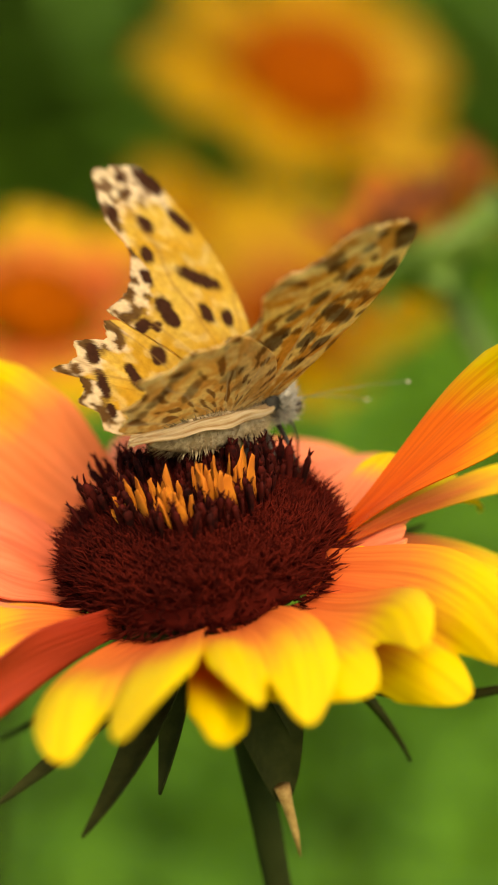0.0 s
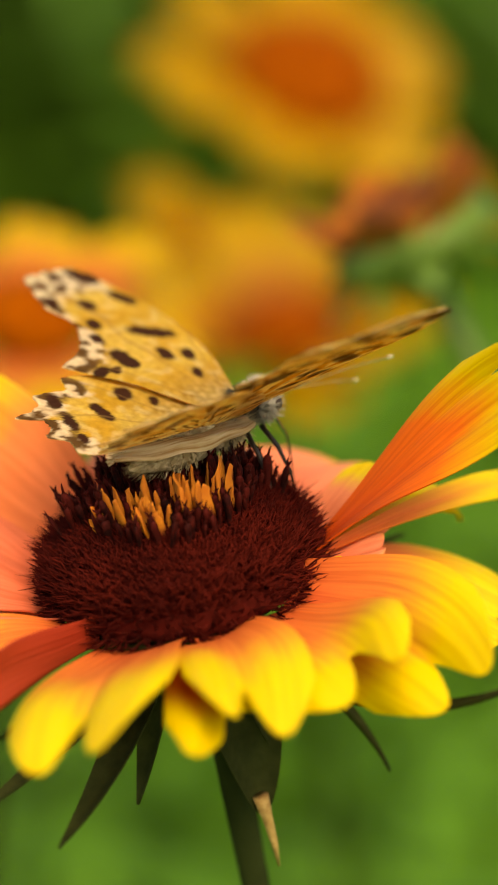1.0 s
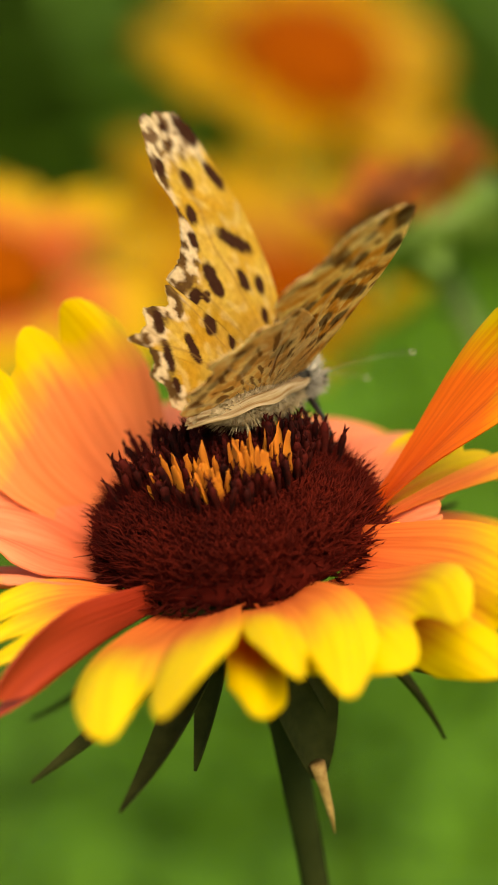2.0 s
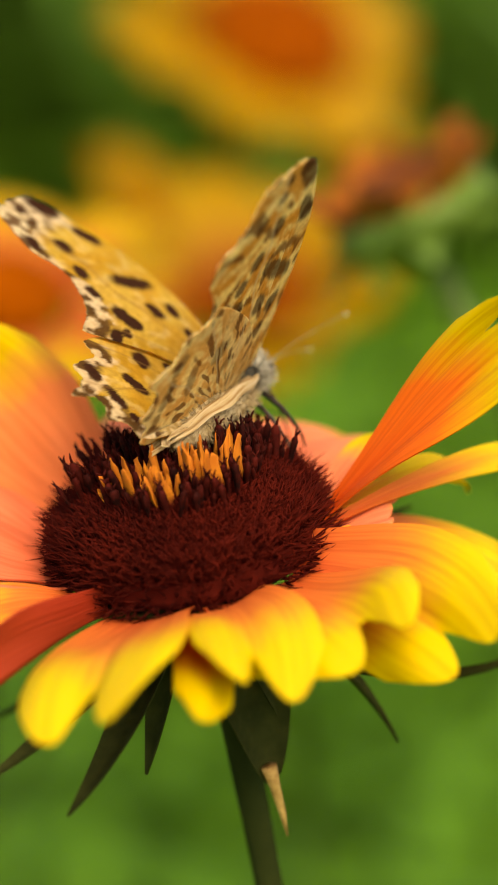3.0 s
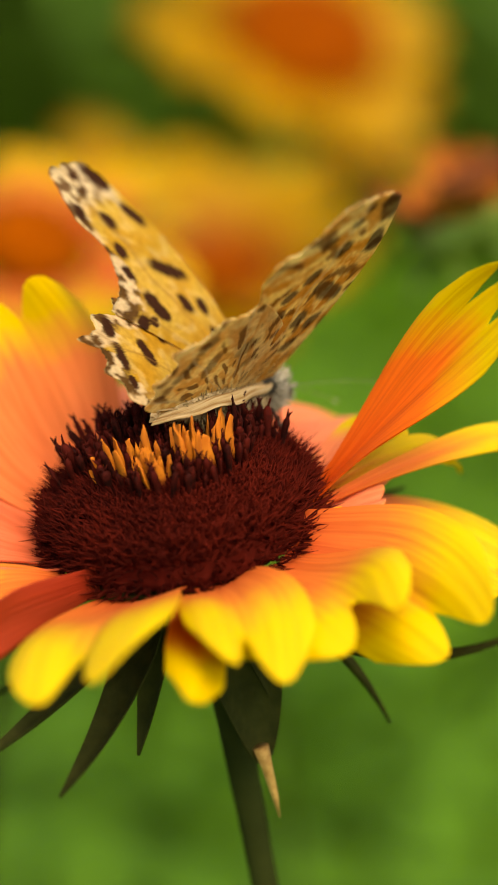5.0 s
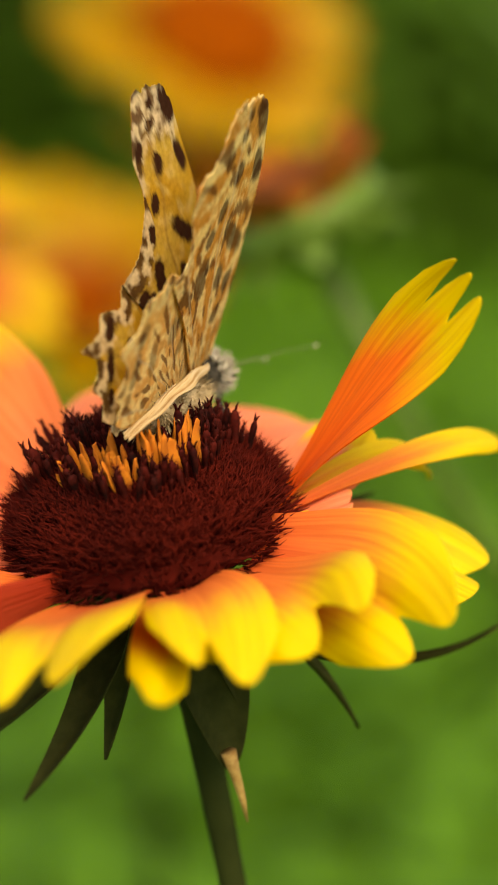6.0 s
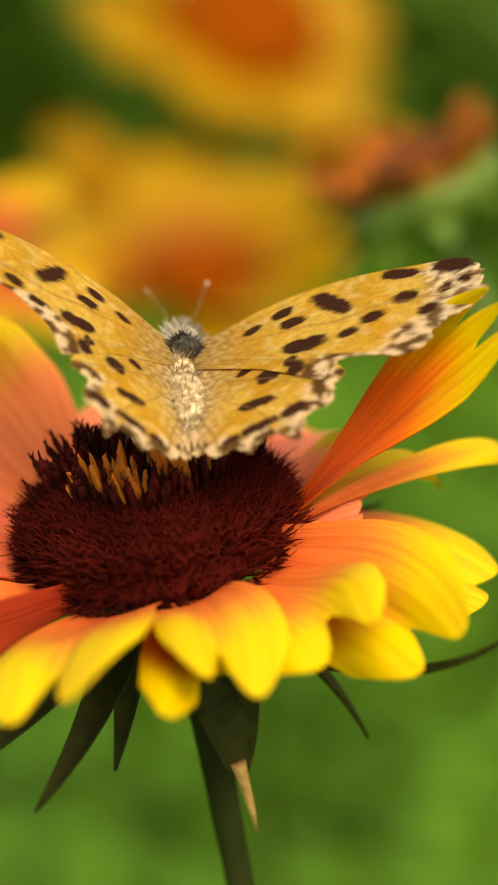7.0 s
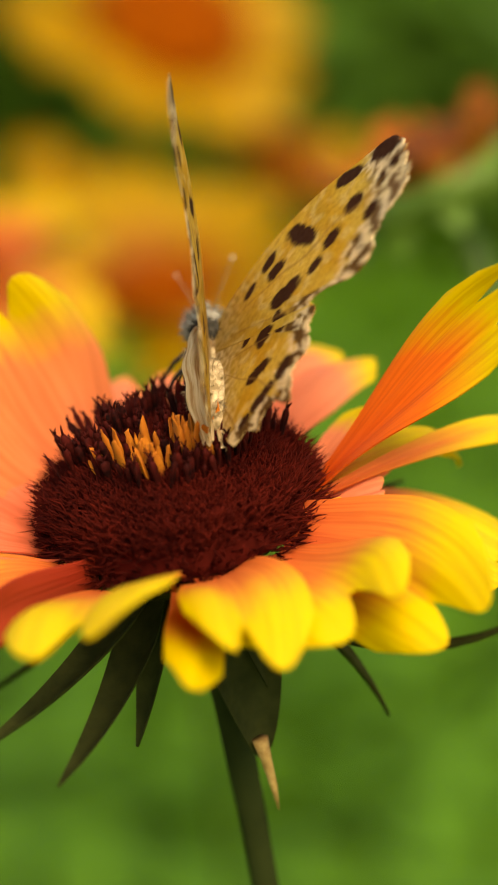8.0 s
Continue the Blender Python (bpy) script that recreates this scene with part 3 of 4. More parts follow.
HIND_OUTLINE = ((0.05, 0.14), (0.50, 0.25), (0.95, 0.00), (1.22, -0.40), (1.40, -0.80), (1.21, -0.95), (1.27, -1.30), (1.09, -1.42), (1.03, -1.75), (0.90, -1.52), (0.72, -1.55), (0.62, -1.68), (0.46, -1.52), (0.25, -1.54), (0.10, -1.15), (0.04, -0.40))
WHOLE_HIND_OUTLINE = HIND_OUTLINE[:2] + ((1.02, 0.02), (1.38, -0.38), (1.62, -0.78), (1.50, -0.98), (1.46, -1.26), (1.22, -1.36), (1.10, -1.72)) + HIND_OUTLINE[9:]
FORE_MARGIN, HIND_MARGIN = (0.36, 0.90), (0.26, 0.90)
# spots: across, forward, half length, half width (cm), turn (degrees)
FORE_SPOTS = ((0.75, 0.09, 0.07, 0.05, 40), (1.06, 0.25, 0.09, 0.06, 30), (1.17, 0.02, 0.10, 0.06, 10), (1.31, -0.45, 0.16, 0.09, 0), (1.58, 0.20, 0.21, 0.08, 127), (2.01, -0.24, 0.09, 0.06, 20), (1.77, -0.42, 0.08, 0.055, 20),
              (2.36, -0.02, 0.10, 0.07, 10), (2.31, 0.44, 0.14, 0.07, 160), (2.86, 0.36, 0.17, 0.09, 160), (2.58, -0.34, 0.08, 0.06, 40), (2.98, 0.02, 0.05, 0.05, 0), (2.78, -0.06, 0.05, 0.05, 0), (1.22, -0.85, 0.11, 0.055, 60), (1.17, -0.68, 0.06, 0.045, 60))
HIND_SPOTS = ((0.63, -0.24, 0.08, 0.04, 40), (0.88, -0.45, 0.10, 0.075, 20), (0.73, -0.88, 0.14, 0.055, 0), (1.08, -1.20, 0.10, 0.06, 30), (0.75, -1.28, 0.13, 0.055, 15), (0.44, -1.36, 0.07, 0.04, 10))


def outline_at(outline, b):
    """A smooth point of the outline, b from 0 to 1."""
    n = len(outline) - 1
    x = min(max(b, 0), 0.99999) * n
    i, f = int(x), x - int(x)
    p = [Vector(outline[min(max(i + k, 0), n)]) for k in (-1, 0, 1, 2)]
    return 0.5 * ((2 * p[1]) + (p[2] - p[0]) * f + (2 * p[0] - 5 * p[1] + 4 * p[2] - p[3]) * f * f + (3 * p[1] - p[0] - 3 * p[2] + p[3]) * f ** 3)


def spot_mask(spots, u, v):
    best = 0.0
    for su, sv, a, b, angle in spots:
        c, s = math.cos(radians(angle)), math.sin(radians(angle))
        x, y = ((u - su) * c + (v - sv) * s) / a, (-(u - su) * s + (v - sv) * c) / b
        wob = 0.38 * noise.noise(Vector((u * 11, v * 11, su * 7)))
        best = max(best, smooth_step((1.42 + wob - (abs(x) ** 2.6 + abs(y) ** 2.6) ** (1 / 2.6)) / 0.34))
    return best


def spots_of(spots, side):
    """The right wings are less worn, and their spots broader."""
    k = 1.14 if side > 0 else 1.0
    return [(u, v, a * k, b * k, angle) for u, v, a, b, angle in spots]


def mix3(a, b, f):
    return tuple(x + (y - x) * f for x, y in zip(a, b))


def wing_colours(u, v, reach, spots, hind):
    """Upper and under colour of the wing at a place."""
    n = noise.noise(Vector((u * 2.2, v * 2.2, 3.0 * hind)))
    n2 = noise.noise(Vector((u * 7, v * 7, 8.0)))
    n3 = noise.noise(Vector((u * 16, v * 16, 2.0)))
    top = mix3((0.56, 0.335, 0.038), (0.63, 0.44, 0.085), smooth_step(0.5 + 1.2 * n))
    top = mix3(top, (0.68, 0.52, 0.19), 0.60 * smooth_step((n2 - 0.05) / 0.35))
    root = smooth_step(1 - math.hypot(u, v) / (1.10 + 0.30 * n2))
    top = mix3(top, mix3((0.20, 0.13, 0.055), (0.50, 0.36, 0.17), smooth_step(0.5 + 1.5 * n3)), 0.80 * root)
    if hind:
        top = mix3(top, mix3((0.44, 0.31, 0.14), (0.74, 0.62, 0.38), smooth_step(0.5 + 1.8 * n3)), 0.85 * smooth_step(1.25 - u / (0.34 + 0.10 * n2)))
    fringe = smooth_step((reach - 0.80 + 0.06 * n3) / 0.08) * (1 if (math.hypot(u, v) > 0.9) else 0)
    top = mix3(top, mix3((0.085, 0.036, 0.016), (0.74, 0.62, 0.40), smooth_step(0.5 + 3.2 * n2 + 1.6 * n3)), 0.92 * fringe)
    if not hind:
        top = mix3(top, mix3((0.20, 0.12, 0.06), (0.76, 0.66, 0.44), smooth_step(0.5 + 2.4 * n2 + n3)), 0.80 * smooth_step((u - 2.45) / 0.35))
    top = mix3(top, (0.058, 0.021, 0.010), spot_mask(spots, u, v))
    a = math.atan2(v + 0.1, u)
    vein = abs(math.sin(a * 7.0 + 0.4 * n))
    top = mix3((0.30, 0.17, 0.05), top, 0.50 + 0.50 * smooth_step(vein / 0.16))
    streak = noise.noise(Vector((a * 6.5, reach * 6.0 + math.hypot(u, v) * 3.0, 20.0 + 5 * hind)))
    low = mix3((0.70, 0.34, 0.075) if not hind else (0.80, 0.48, 0.16), (0.92, 0.74, 0.34), smooth_step(0.5 + 2.2 * streak + 0.6 * n3))
    patch = noise.noise(Vector((a * 11.0, math.hypot(u, v) * 4.5, 40.0 + 5 * hind)))
    low = mix3(low, (0.17, 0.060, 0.016), 0.80 * smooth_step((patch - 0.20) / 0.12))
    low = mix3(low, (0.075, 0.030, 0.014), (0.75 if not hind else 0.45) * spot_mask(spots, u, v))
    low = mix3((0.70, 0.60, 0.38), low, 0.45 + 0.55 * smooth_step(vein / 0.16))
    return top, low


def wing(name, outline, spots, side, hind, parent, label):
    n_r, n_b = 64, 190
    margin = HIND_MARGIN if hind else FORE_MARGIN
    verts, faces, cols = [], [], []
    for layer in (1, -1):
        for i in range(n_r + 1):
            for j in range(n_b + 1):
                b = j / n_b
                m = outline_at(outline, b)
                out = margin[0] < b < margin[1]
                if out:
                    m = m * (1 + 0.022 * noise.noise(Vector((b * 60, 0, side))) + 0.020 * noise.noise(Vector((b * 220, 3, side))))
                a = i / n_r
                u, v = m.x * a, m.y * a
                z = 0.035 * math.sin(min(u / 2.4, 1) * math.pi) + 0.004 * math.sin(math.atan2(v + 0.1, u) * 14) * min(1, u)
                verts.append((side * u / 100, v / 100, z / 100 + layer * 0.000045))
                top, low = wing_colours(u, v, a if out else 0.0, spots, hind)
                cols.append((*(top if layer > 0 else low), 1.0))
    size = (n_r + 1) * (n_b + 1)
    for layer in (0, 1):
        for i in range(n_r):
            for j in range(n_b):
                k = layer * size + i * (n_b + 1) + j
                f = (k, k + n_b + 1, k + n_b + 2, k + 1)
                faces.append(f if (layer == 0) == (side < 0) else f[::-1])
    for j in range(n_b):
        k = n_r * (n_b + 1) + j
        faces.append((k, k + 1, size + k + 1, size + k))
    me = bpy.data.meshes.new(name)
    me.from_pydata(verts, [], faces)
    att = me.color_attributes.new("pattern", "FLOAT_COLOR", "POINT")
    att.data.foreach_set("color", np.array(cols, dtype=np.float32).ravel())
    me.materials.append(MAT_WING)
    me.polygons.foreach_set("use_smooth", [k < 2 * n_r * n_b for k in range(len(me.polygons))])
    ob = new(name, me)
    ob.parent = parent
    return tagged(ob, label)


def fur(bm, centre, radii, count, length, seed, axis=(0, -1, 0.2)):
    """Short hairs over an egg shape."""
    rng = random.Random(seed)
    for _ in range(count):
        d = Vector((rng.gauss(0, 1), rng.gauss(0, 1), rng.gauss(0, 1))).normalized()
        p = Vector(centre) + Vector((d.x * radii[0], d.y * radii[1], d.z * radii[2])) * 0.96
        g = (d * 0.8 + Vector(axis) * rng.uniform(0.3, 0.9)).normalized() * length * rng.uniform(0.6, 1.3)
        s = g.orthogonal().normalized() * 0.00009
        bm.faces.new([bm.verts.new(p + s), bm.verts.new(p - s), bm.verts.new(p + g)])


def egg(bm, centre, radii, seg=20, rings=12):
    got = bmesh.ops.create_uvsphere(bm, u_segments=seg, v_segments=rings, radius=1.0)
    for v in got["verts"]:
        v.co = Vector(centre) + Vector((v.co.x * radii[0], v.co.y * radii[1], v.co.z * radii[2]))
    return bm


def build_butterfly():
    fly = thing("butterfly", pose(0, 0.145, 0.43), "yellow butterfly with dark brown spots feeding on the flower disc", "butterfly")
    bm = egg(bmesh.new(), (0, 0.0008, -0.0006), (0.0018, 0.0038, 0.0018))
    fur(bm, (0, 0.0008, -0.0006), (0.0018, 0.0038, 0.0018), 1100, 0.0012, 1)
    part("thorax", bm, MAT_FUR, fly, "furry tan back")
    bm = egg(bmesh.new(), (0, 0.0045, 0.0008), (0.0018, 0.0015, 0.0016), 16, 10)
    fur(bm, (0, 0.0045, 0.0008), (0.0018, 0.0015, 0.0016), 420, 0.0009, 4)
    part("collar", bm, MAT_FUR_DARK, fly, "dark grey furry collar")
    bm = bmesh.new()
    path = [(0, -0.0005 - 0.0105 * i / 10, -0.0002 + 0.0004 * (i / 10) ** 1.4) for i in range(11)]
    tube(bm, path, [0.0017, 0.0020, 0.0022, 0.0022, 0.0021, 0.0020, 0.0018, 0.0015, 0.0012, 0.0009, 0.0003], 14)
    fur(bm, (0, -0.0052, 0.0), (0.0020, 0.0054, 0.0019), 900, 0.0012, 2)
    part("abdomen", bm, MAT_FUR, fly, "slim tan furry abdomen")
    bm = egg(bmesh.new(), (0, 0.0067, 0.0002), (0.0021, 0.0018, 0.0020), 16, 10)
    fur(bm, (0, 0.0067, 0.0002), (0.0021, 0.0018, 0.0020), 600, 0.0010, 3, (0, 0.4, 0.3))
    head = part("head", bm, MAT_FUR_GREY, fly, "small furry pale grey head")
    for s in (-1, 1):
        part("eye", egg(bmesh.new(), (s * 0.0014, 0.0075, -0.0002), (0.0007, 0.0009, 0.0009), 12, 8), MAT_EYE, head, "dark round eye")
        bm = bmesh.new()
        club = Vector((0.0042, 0.0217, -0.0005)) if s > 0 else Vector((-0.0016, 0.0212, -0.0034))
        root = Vector((s * 0.0006, 0.0081, 0.0002))
        tube(bm, [root, root.lerp(club, 0.35) + Vector((0, 0, 0.0003)), root.lerp(club, 0.7) + Vector((0, 0, 0.0003)), club], [0.00007, 0.00004, 0.00004, 0.00006], 6)
        part("antenna", bm, MAT_ANTENNA, head, "thin olive-grey antenna with a pale club")
        part("antenna_club", egg(bmesh.new(), club, (0.00018, 0.00030, 0.00016), 10, 6), MAT_PALE, head, "pale antenna club")
    bm = bmesh.new()
    tube(bm, [(0, 0.0078, -0.0012), (0, 0.0090, -0.0044), (0, 0.0088, -0.0072), (0, 0.0082, -0.0098)], [0.00016, 0.00013, 0.00011, 0.00008], 6)
    part("proboscis", bm, MAT_LEG, head, "thin dark feeding tube")
    for s in (-1, 1):
        for k, (y, dy) in enumerate(((0.0050, 0.0006), (0.0030, -0.0004), (0.0008, -0.0036))):
            bm = bmesh.new()
            knee = Vector((s * 0.0028, y + dy * 0.6, -0.0040))
            foot = Vector((s * 0.0034, y + dy * 1.1, -0.0088))
            tube(bm, [(s * 0.0014, y, -0.0016), knee, knee.lerp(foot, 0.6) + Vector((s * 0.0004, 0, 0)), foot], [0.00030, 0.00024, 0.00017, 0.00012], 6)
            part("leg", bm, MAT_LEG, fly)
    wings = {}
    for s, nm in ((-1, "left"), (1, "right")):
        wings[nm, 0] = wing("forewing", FORE_OUTLINE if s < 0 else WHOLE_FORE_OUTLINE, spots_of(FORE_SPOTS, s), s, 0, fly, "yellow forewing with dark brown spots")
        wings[nm, 1] = wing("hindwing", HIND_OUTLINE if s < 0 else WHOLE_HIND_OUTLINE, spots_of(HIND_SPOTS, s), s, 1, fly, "yellow hindwing with spotted scalloped edge")
        # pale inner edge, folded down beside the abdomen
        rows = []
        for i in range(22):
            f = i / 21
            row = []
            for j in range(11):
                g = j / 10
                deep = 0.0027 * math.sin(math.pi * min(1.0, 0.14 + 0.80 * f)) ** 0.6 * (1 + 0.06 * math.sin(f * 19))
                x = 0.0005 + 0.0030 * math.sin(g * 2.0) * math.sin(math.pi * min(1.0, 0.2 + 0.8 * f)) + 0.0003 * math.sin(g * 9 + f * 7)
                n = Vector((s, 0, 0.15)).normalized()
                row.append((Vector((s * x, 0.0035 - 0.0165 * f - 0.0006 * g * f, 0.0003 - deep * g)), n, g, f))
            rows.append(row if s > 0 else row[::-1])
        bm = bmesh.new()
        sheet(bm, rows, 0.00010)
        part("wing_fold", bm, MAT_FOLD, wings[nm, 1], "pale cream folded inner edge of the hindwing")
    return fly, wings


# ---------------------------------------------------------------- flowers behind
def far_flower(label, petals, seed, length=2.6, width=1.5, rise=6, droop=-25, disc=(0.0135, 0.009), stem_to=0.40, lean=(0.0, 0.0), mat=None):
    rng = random.Random(seed)
    ob = thing("blanket_flower", pose(0, 0.3, 0.4), label, "flower", "flowers behind")
    for i in range(petals):
        az = 360 * i / petals + rng.uniform(-9, 9)
        bm = blade(bmesh.new(), az, length * rng.uniform(0.88, 1.1), width * rng.uniform(0.85, 1.1), rise + rng.uniform(-10, 14), droop + rng.uniform(-15, 10), rng.uniform(-12, 12), rng.uniform(-15, 15), 0,
                   along=10, across=10, seed=seed * 50 + i)
        part("petal", bm, mat or MAT_PETAL_FAR, ob, at=pose(0.011 * math.cos(radians(az)), 0.011 * math.sin(radians(az)), 0))
    part("disc", dome(bmesh.new(), *disc, bumps=0.25), MAT_FAR_DISC, ob, "rusty red-brown domed disc")
    bm = bmesh.new()
    tube(bm, [(0, 0, -0.002), (0, 0, -0.02), (0.002, 0.002, -0.06), (lean[0] * 0.5, lean[1] * 0.5, -stem_to * 0.5), (lean[0], lean[1], -stem_to - 0.06)], [0.006, 0.002, 0.0016, 0.0018, 0.002], 8)
    part("stem", bm, MAT_STEM, ob)
    return ob


def build_bud():
    """A spent head: a ragged red crown on a green cup."""
    ob = thing("spent_flower_head", pose(0, 0.2, 0.4), "spent flower head with ragged red crown and green cup", "flower")
    rng = random.Random(9)
    bm = dome(bmesh.new(), 0.0098, 0.0040, 10, 24, 0.15, low=-1.9)
    part("cup", bm, MAT_BUD_GREEN, ob, "dark green leafy cup")
    part("seed_head", dome(bmesh.new(), 0.0082, 0.0062, 10, 24, 0.3, low=-0.2), MAT_SEED, ob, "rusty brown seed head")
    for i in range(17):
        az = 360 * i / 17 + rng.uniform(-8, 8)
        e = rng.uniform(45, 80)
        bm = blade(bmesh.new(), az, rng.uniform(0.45, 0.85), rng.uniform(0.36, 0.55), e, -10, 0, rng.uniform(-20, 20), 0, lobes=2, along=8, across=7, seed=i)
        part("dry_petal", bm, MAT_BUD, ob, at=pose(0.0074 * math.cos(radians(az)), 0.0074 * math.sin(radians(az)), 0.0015))
    for i in range(11):
        az = 360 * i / 11 + rng.uniform(-10, 10)
        bm = blade(bmesh.new(), az, rng.uniform(0.45, 0.80), 0.5, rng.uniform(-15, 15), -30, 0, 0, 0, lobes=0, cup=0.4, profile=bract_width, along=10, across=6, seed=i)
        part("bract", bm, MAT_BUD_PALE if i % 4 == 0 else MAT_BUD_GREEN, ob, at=pose(0.0068 * math.cos(radians(az)), 0.0068 * math.sin(radians(az)), -0.002))
    bm = bmesh.new()
    tube(bm, [(0, 0, -0.003), (0.001, 0.002, -0.03), (0.012, 0.01, -0.12), (0.035, 0.02, -0.30), (0.04, 0.02, -0.52)], [0.0016, 0.0013, 0.0014, 0.0016, 0.0018], 8)
    part("stem", bm, MAT_BUD_GREEN, ob)
    ob.scale = (1.35, 1.35, 1.35)
    return ob


build_ground()
build_meadow()
flower, flower_petals = build_flower()
butterfly, butterfly_wings = build_butterfly()
bud = build_bud()
top_flower = far_flower("soft orange and amber blanket flower on a tall stem", 14, 2, length=3.6, width=2.2, rise=15, stem_to=0.46, disc=(0.024, 0.014))
mid_flower = far_flower("yellow and orange blanket flower with rusty disc", 15, 3, length=3.4, width=2.4, rise=25, droop=-20, stem_to=0.43)
side_flower = far_flower("pink-orange blanket flower with yellow petal tips", 12, 4, length=2.1, width=1.4, rise=18, droop=-25, stem_to=0.43, disc=(0.010, 0.008), mat=MAT_PETAL_SIDE)
left_flower = far_flower("blurred yellow blanket flower among green leaves", 12, 5, length=3.0, width=1.9, rise=30, droop=-20, stem_to=0.45)
right_flower = far_flower("blurred amber blanket flower among green leaves", 12, 6, length=2.4, width=1.6, rise=25, droop=-20, stem_to=0.47)

# ---------------------------------------------------------------- ways
FLOWER_WAY = [
    (0, -0.00514, 0.23422, 0.38747), (0.5, -0.00635, 0.23409, 0.38685), (1, -0.00733, 0.23401, 0.38651),
    (1.2, -0.00554, 0.23419, 0.38736), (1.3, -0.00537, 0.23421, 0.38742), (1.4, -0.00687, 0.2341, 0.38691),
    (1.5, -0.00946, 0.23405, 0.38668), (1.6, -0.00998, 0.23422, 0.38747), (1.7, -0.01056, 0.23431, 0.38793),
    (1.8, -0.00825, 0.23422, 0.38747), (1.9, -0.00439, 0.23441, 0.38838), (2, -0.00156, 0.23471, 0.38979),
    (2.1, -0.00265, 0.2347, 0.38973), (2.2, -0.00519, 0.23461, 0.38934), (3.3, -0.00652, 0.23469, 0.38967),
    (3.4, -0.00514, 0.23482, 0.3903), (3.5, -0.00473, 0.23484, 0.39041), (3.6, -0.00652, 0.23484, 0.39041),
    (3.7, -0.00975, 0.23487, 0.39052), (3.8, -0.01033, 0.23473, 0.3899), (3.9, -0.01079, 0.23473, 0.3899),
    (4, -0.01067, 0.23476, 0.39001), (4.1, -0.00917, 0.23476, 0.39001), (4.2, -0.00687, 0.23476, 0.39001),
    (4.3, -0.00467, 0.23473, 0.3899), (4.4, -0.00248, 0.23464, 0.38945), (4.5, 0.00046, 0.23448, 0.38872),
    (4.6, 0.00254, 0.23417, 0.38725), (4.7, -0.00358, 0.23441, 0.38838), (5.8, -0.00964, 0.23544, 0.39323),
    (5.9, -0.00958, 0.2352, 0.3921), (6, -0.01062, 0.23495, 0.39092), (6.1, -0.01287, 0.23506, 0.39142),
    (6.2, -0.01362, 0.23512, 0.39171), (6.3, -0.01217, 0.23508, 0.39154), (6.4, -0.00958, 0.23536, 0.39284),
    (6.5, -0.00664, 0.23544, 0.39323), (6.6, -0.00583, 0.2356, 0.39396), (6.7, -0.00594, 0.23527, 0.39244),
    (6.8, -0.00623, 0.23489, 0.39063), (6.9, -0.00785, 0.23473, 0.3899), (7, -0.00964, 0.23472, 0.38984),
    (7.1, -0.00952, 0.23481, 0.39024), (7.2, -0.009, 0.23488, 0.39058), (7.3, -0.00785, 0.23488, 0.39058),
    (7.4, -0.00675, 0.23488, 0.39058), (7.5, -0.00571, 0.23488, 0.39058), (7.6, -0.00525, 0.23512, 0.39171),
    (7.7, -0.00525, 0.23533, 0.39272), (7.8, -0.00577, 0.23542, 0.39312), (7.9, -0.00623, 0.23536, 0.39284),
    (8, -0.00739, 0.23523, 0.39221),
]
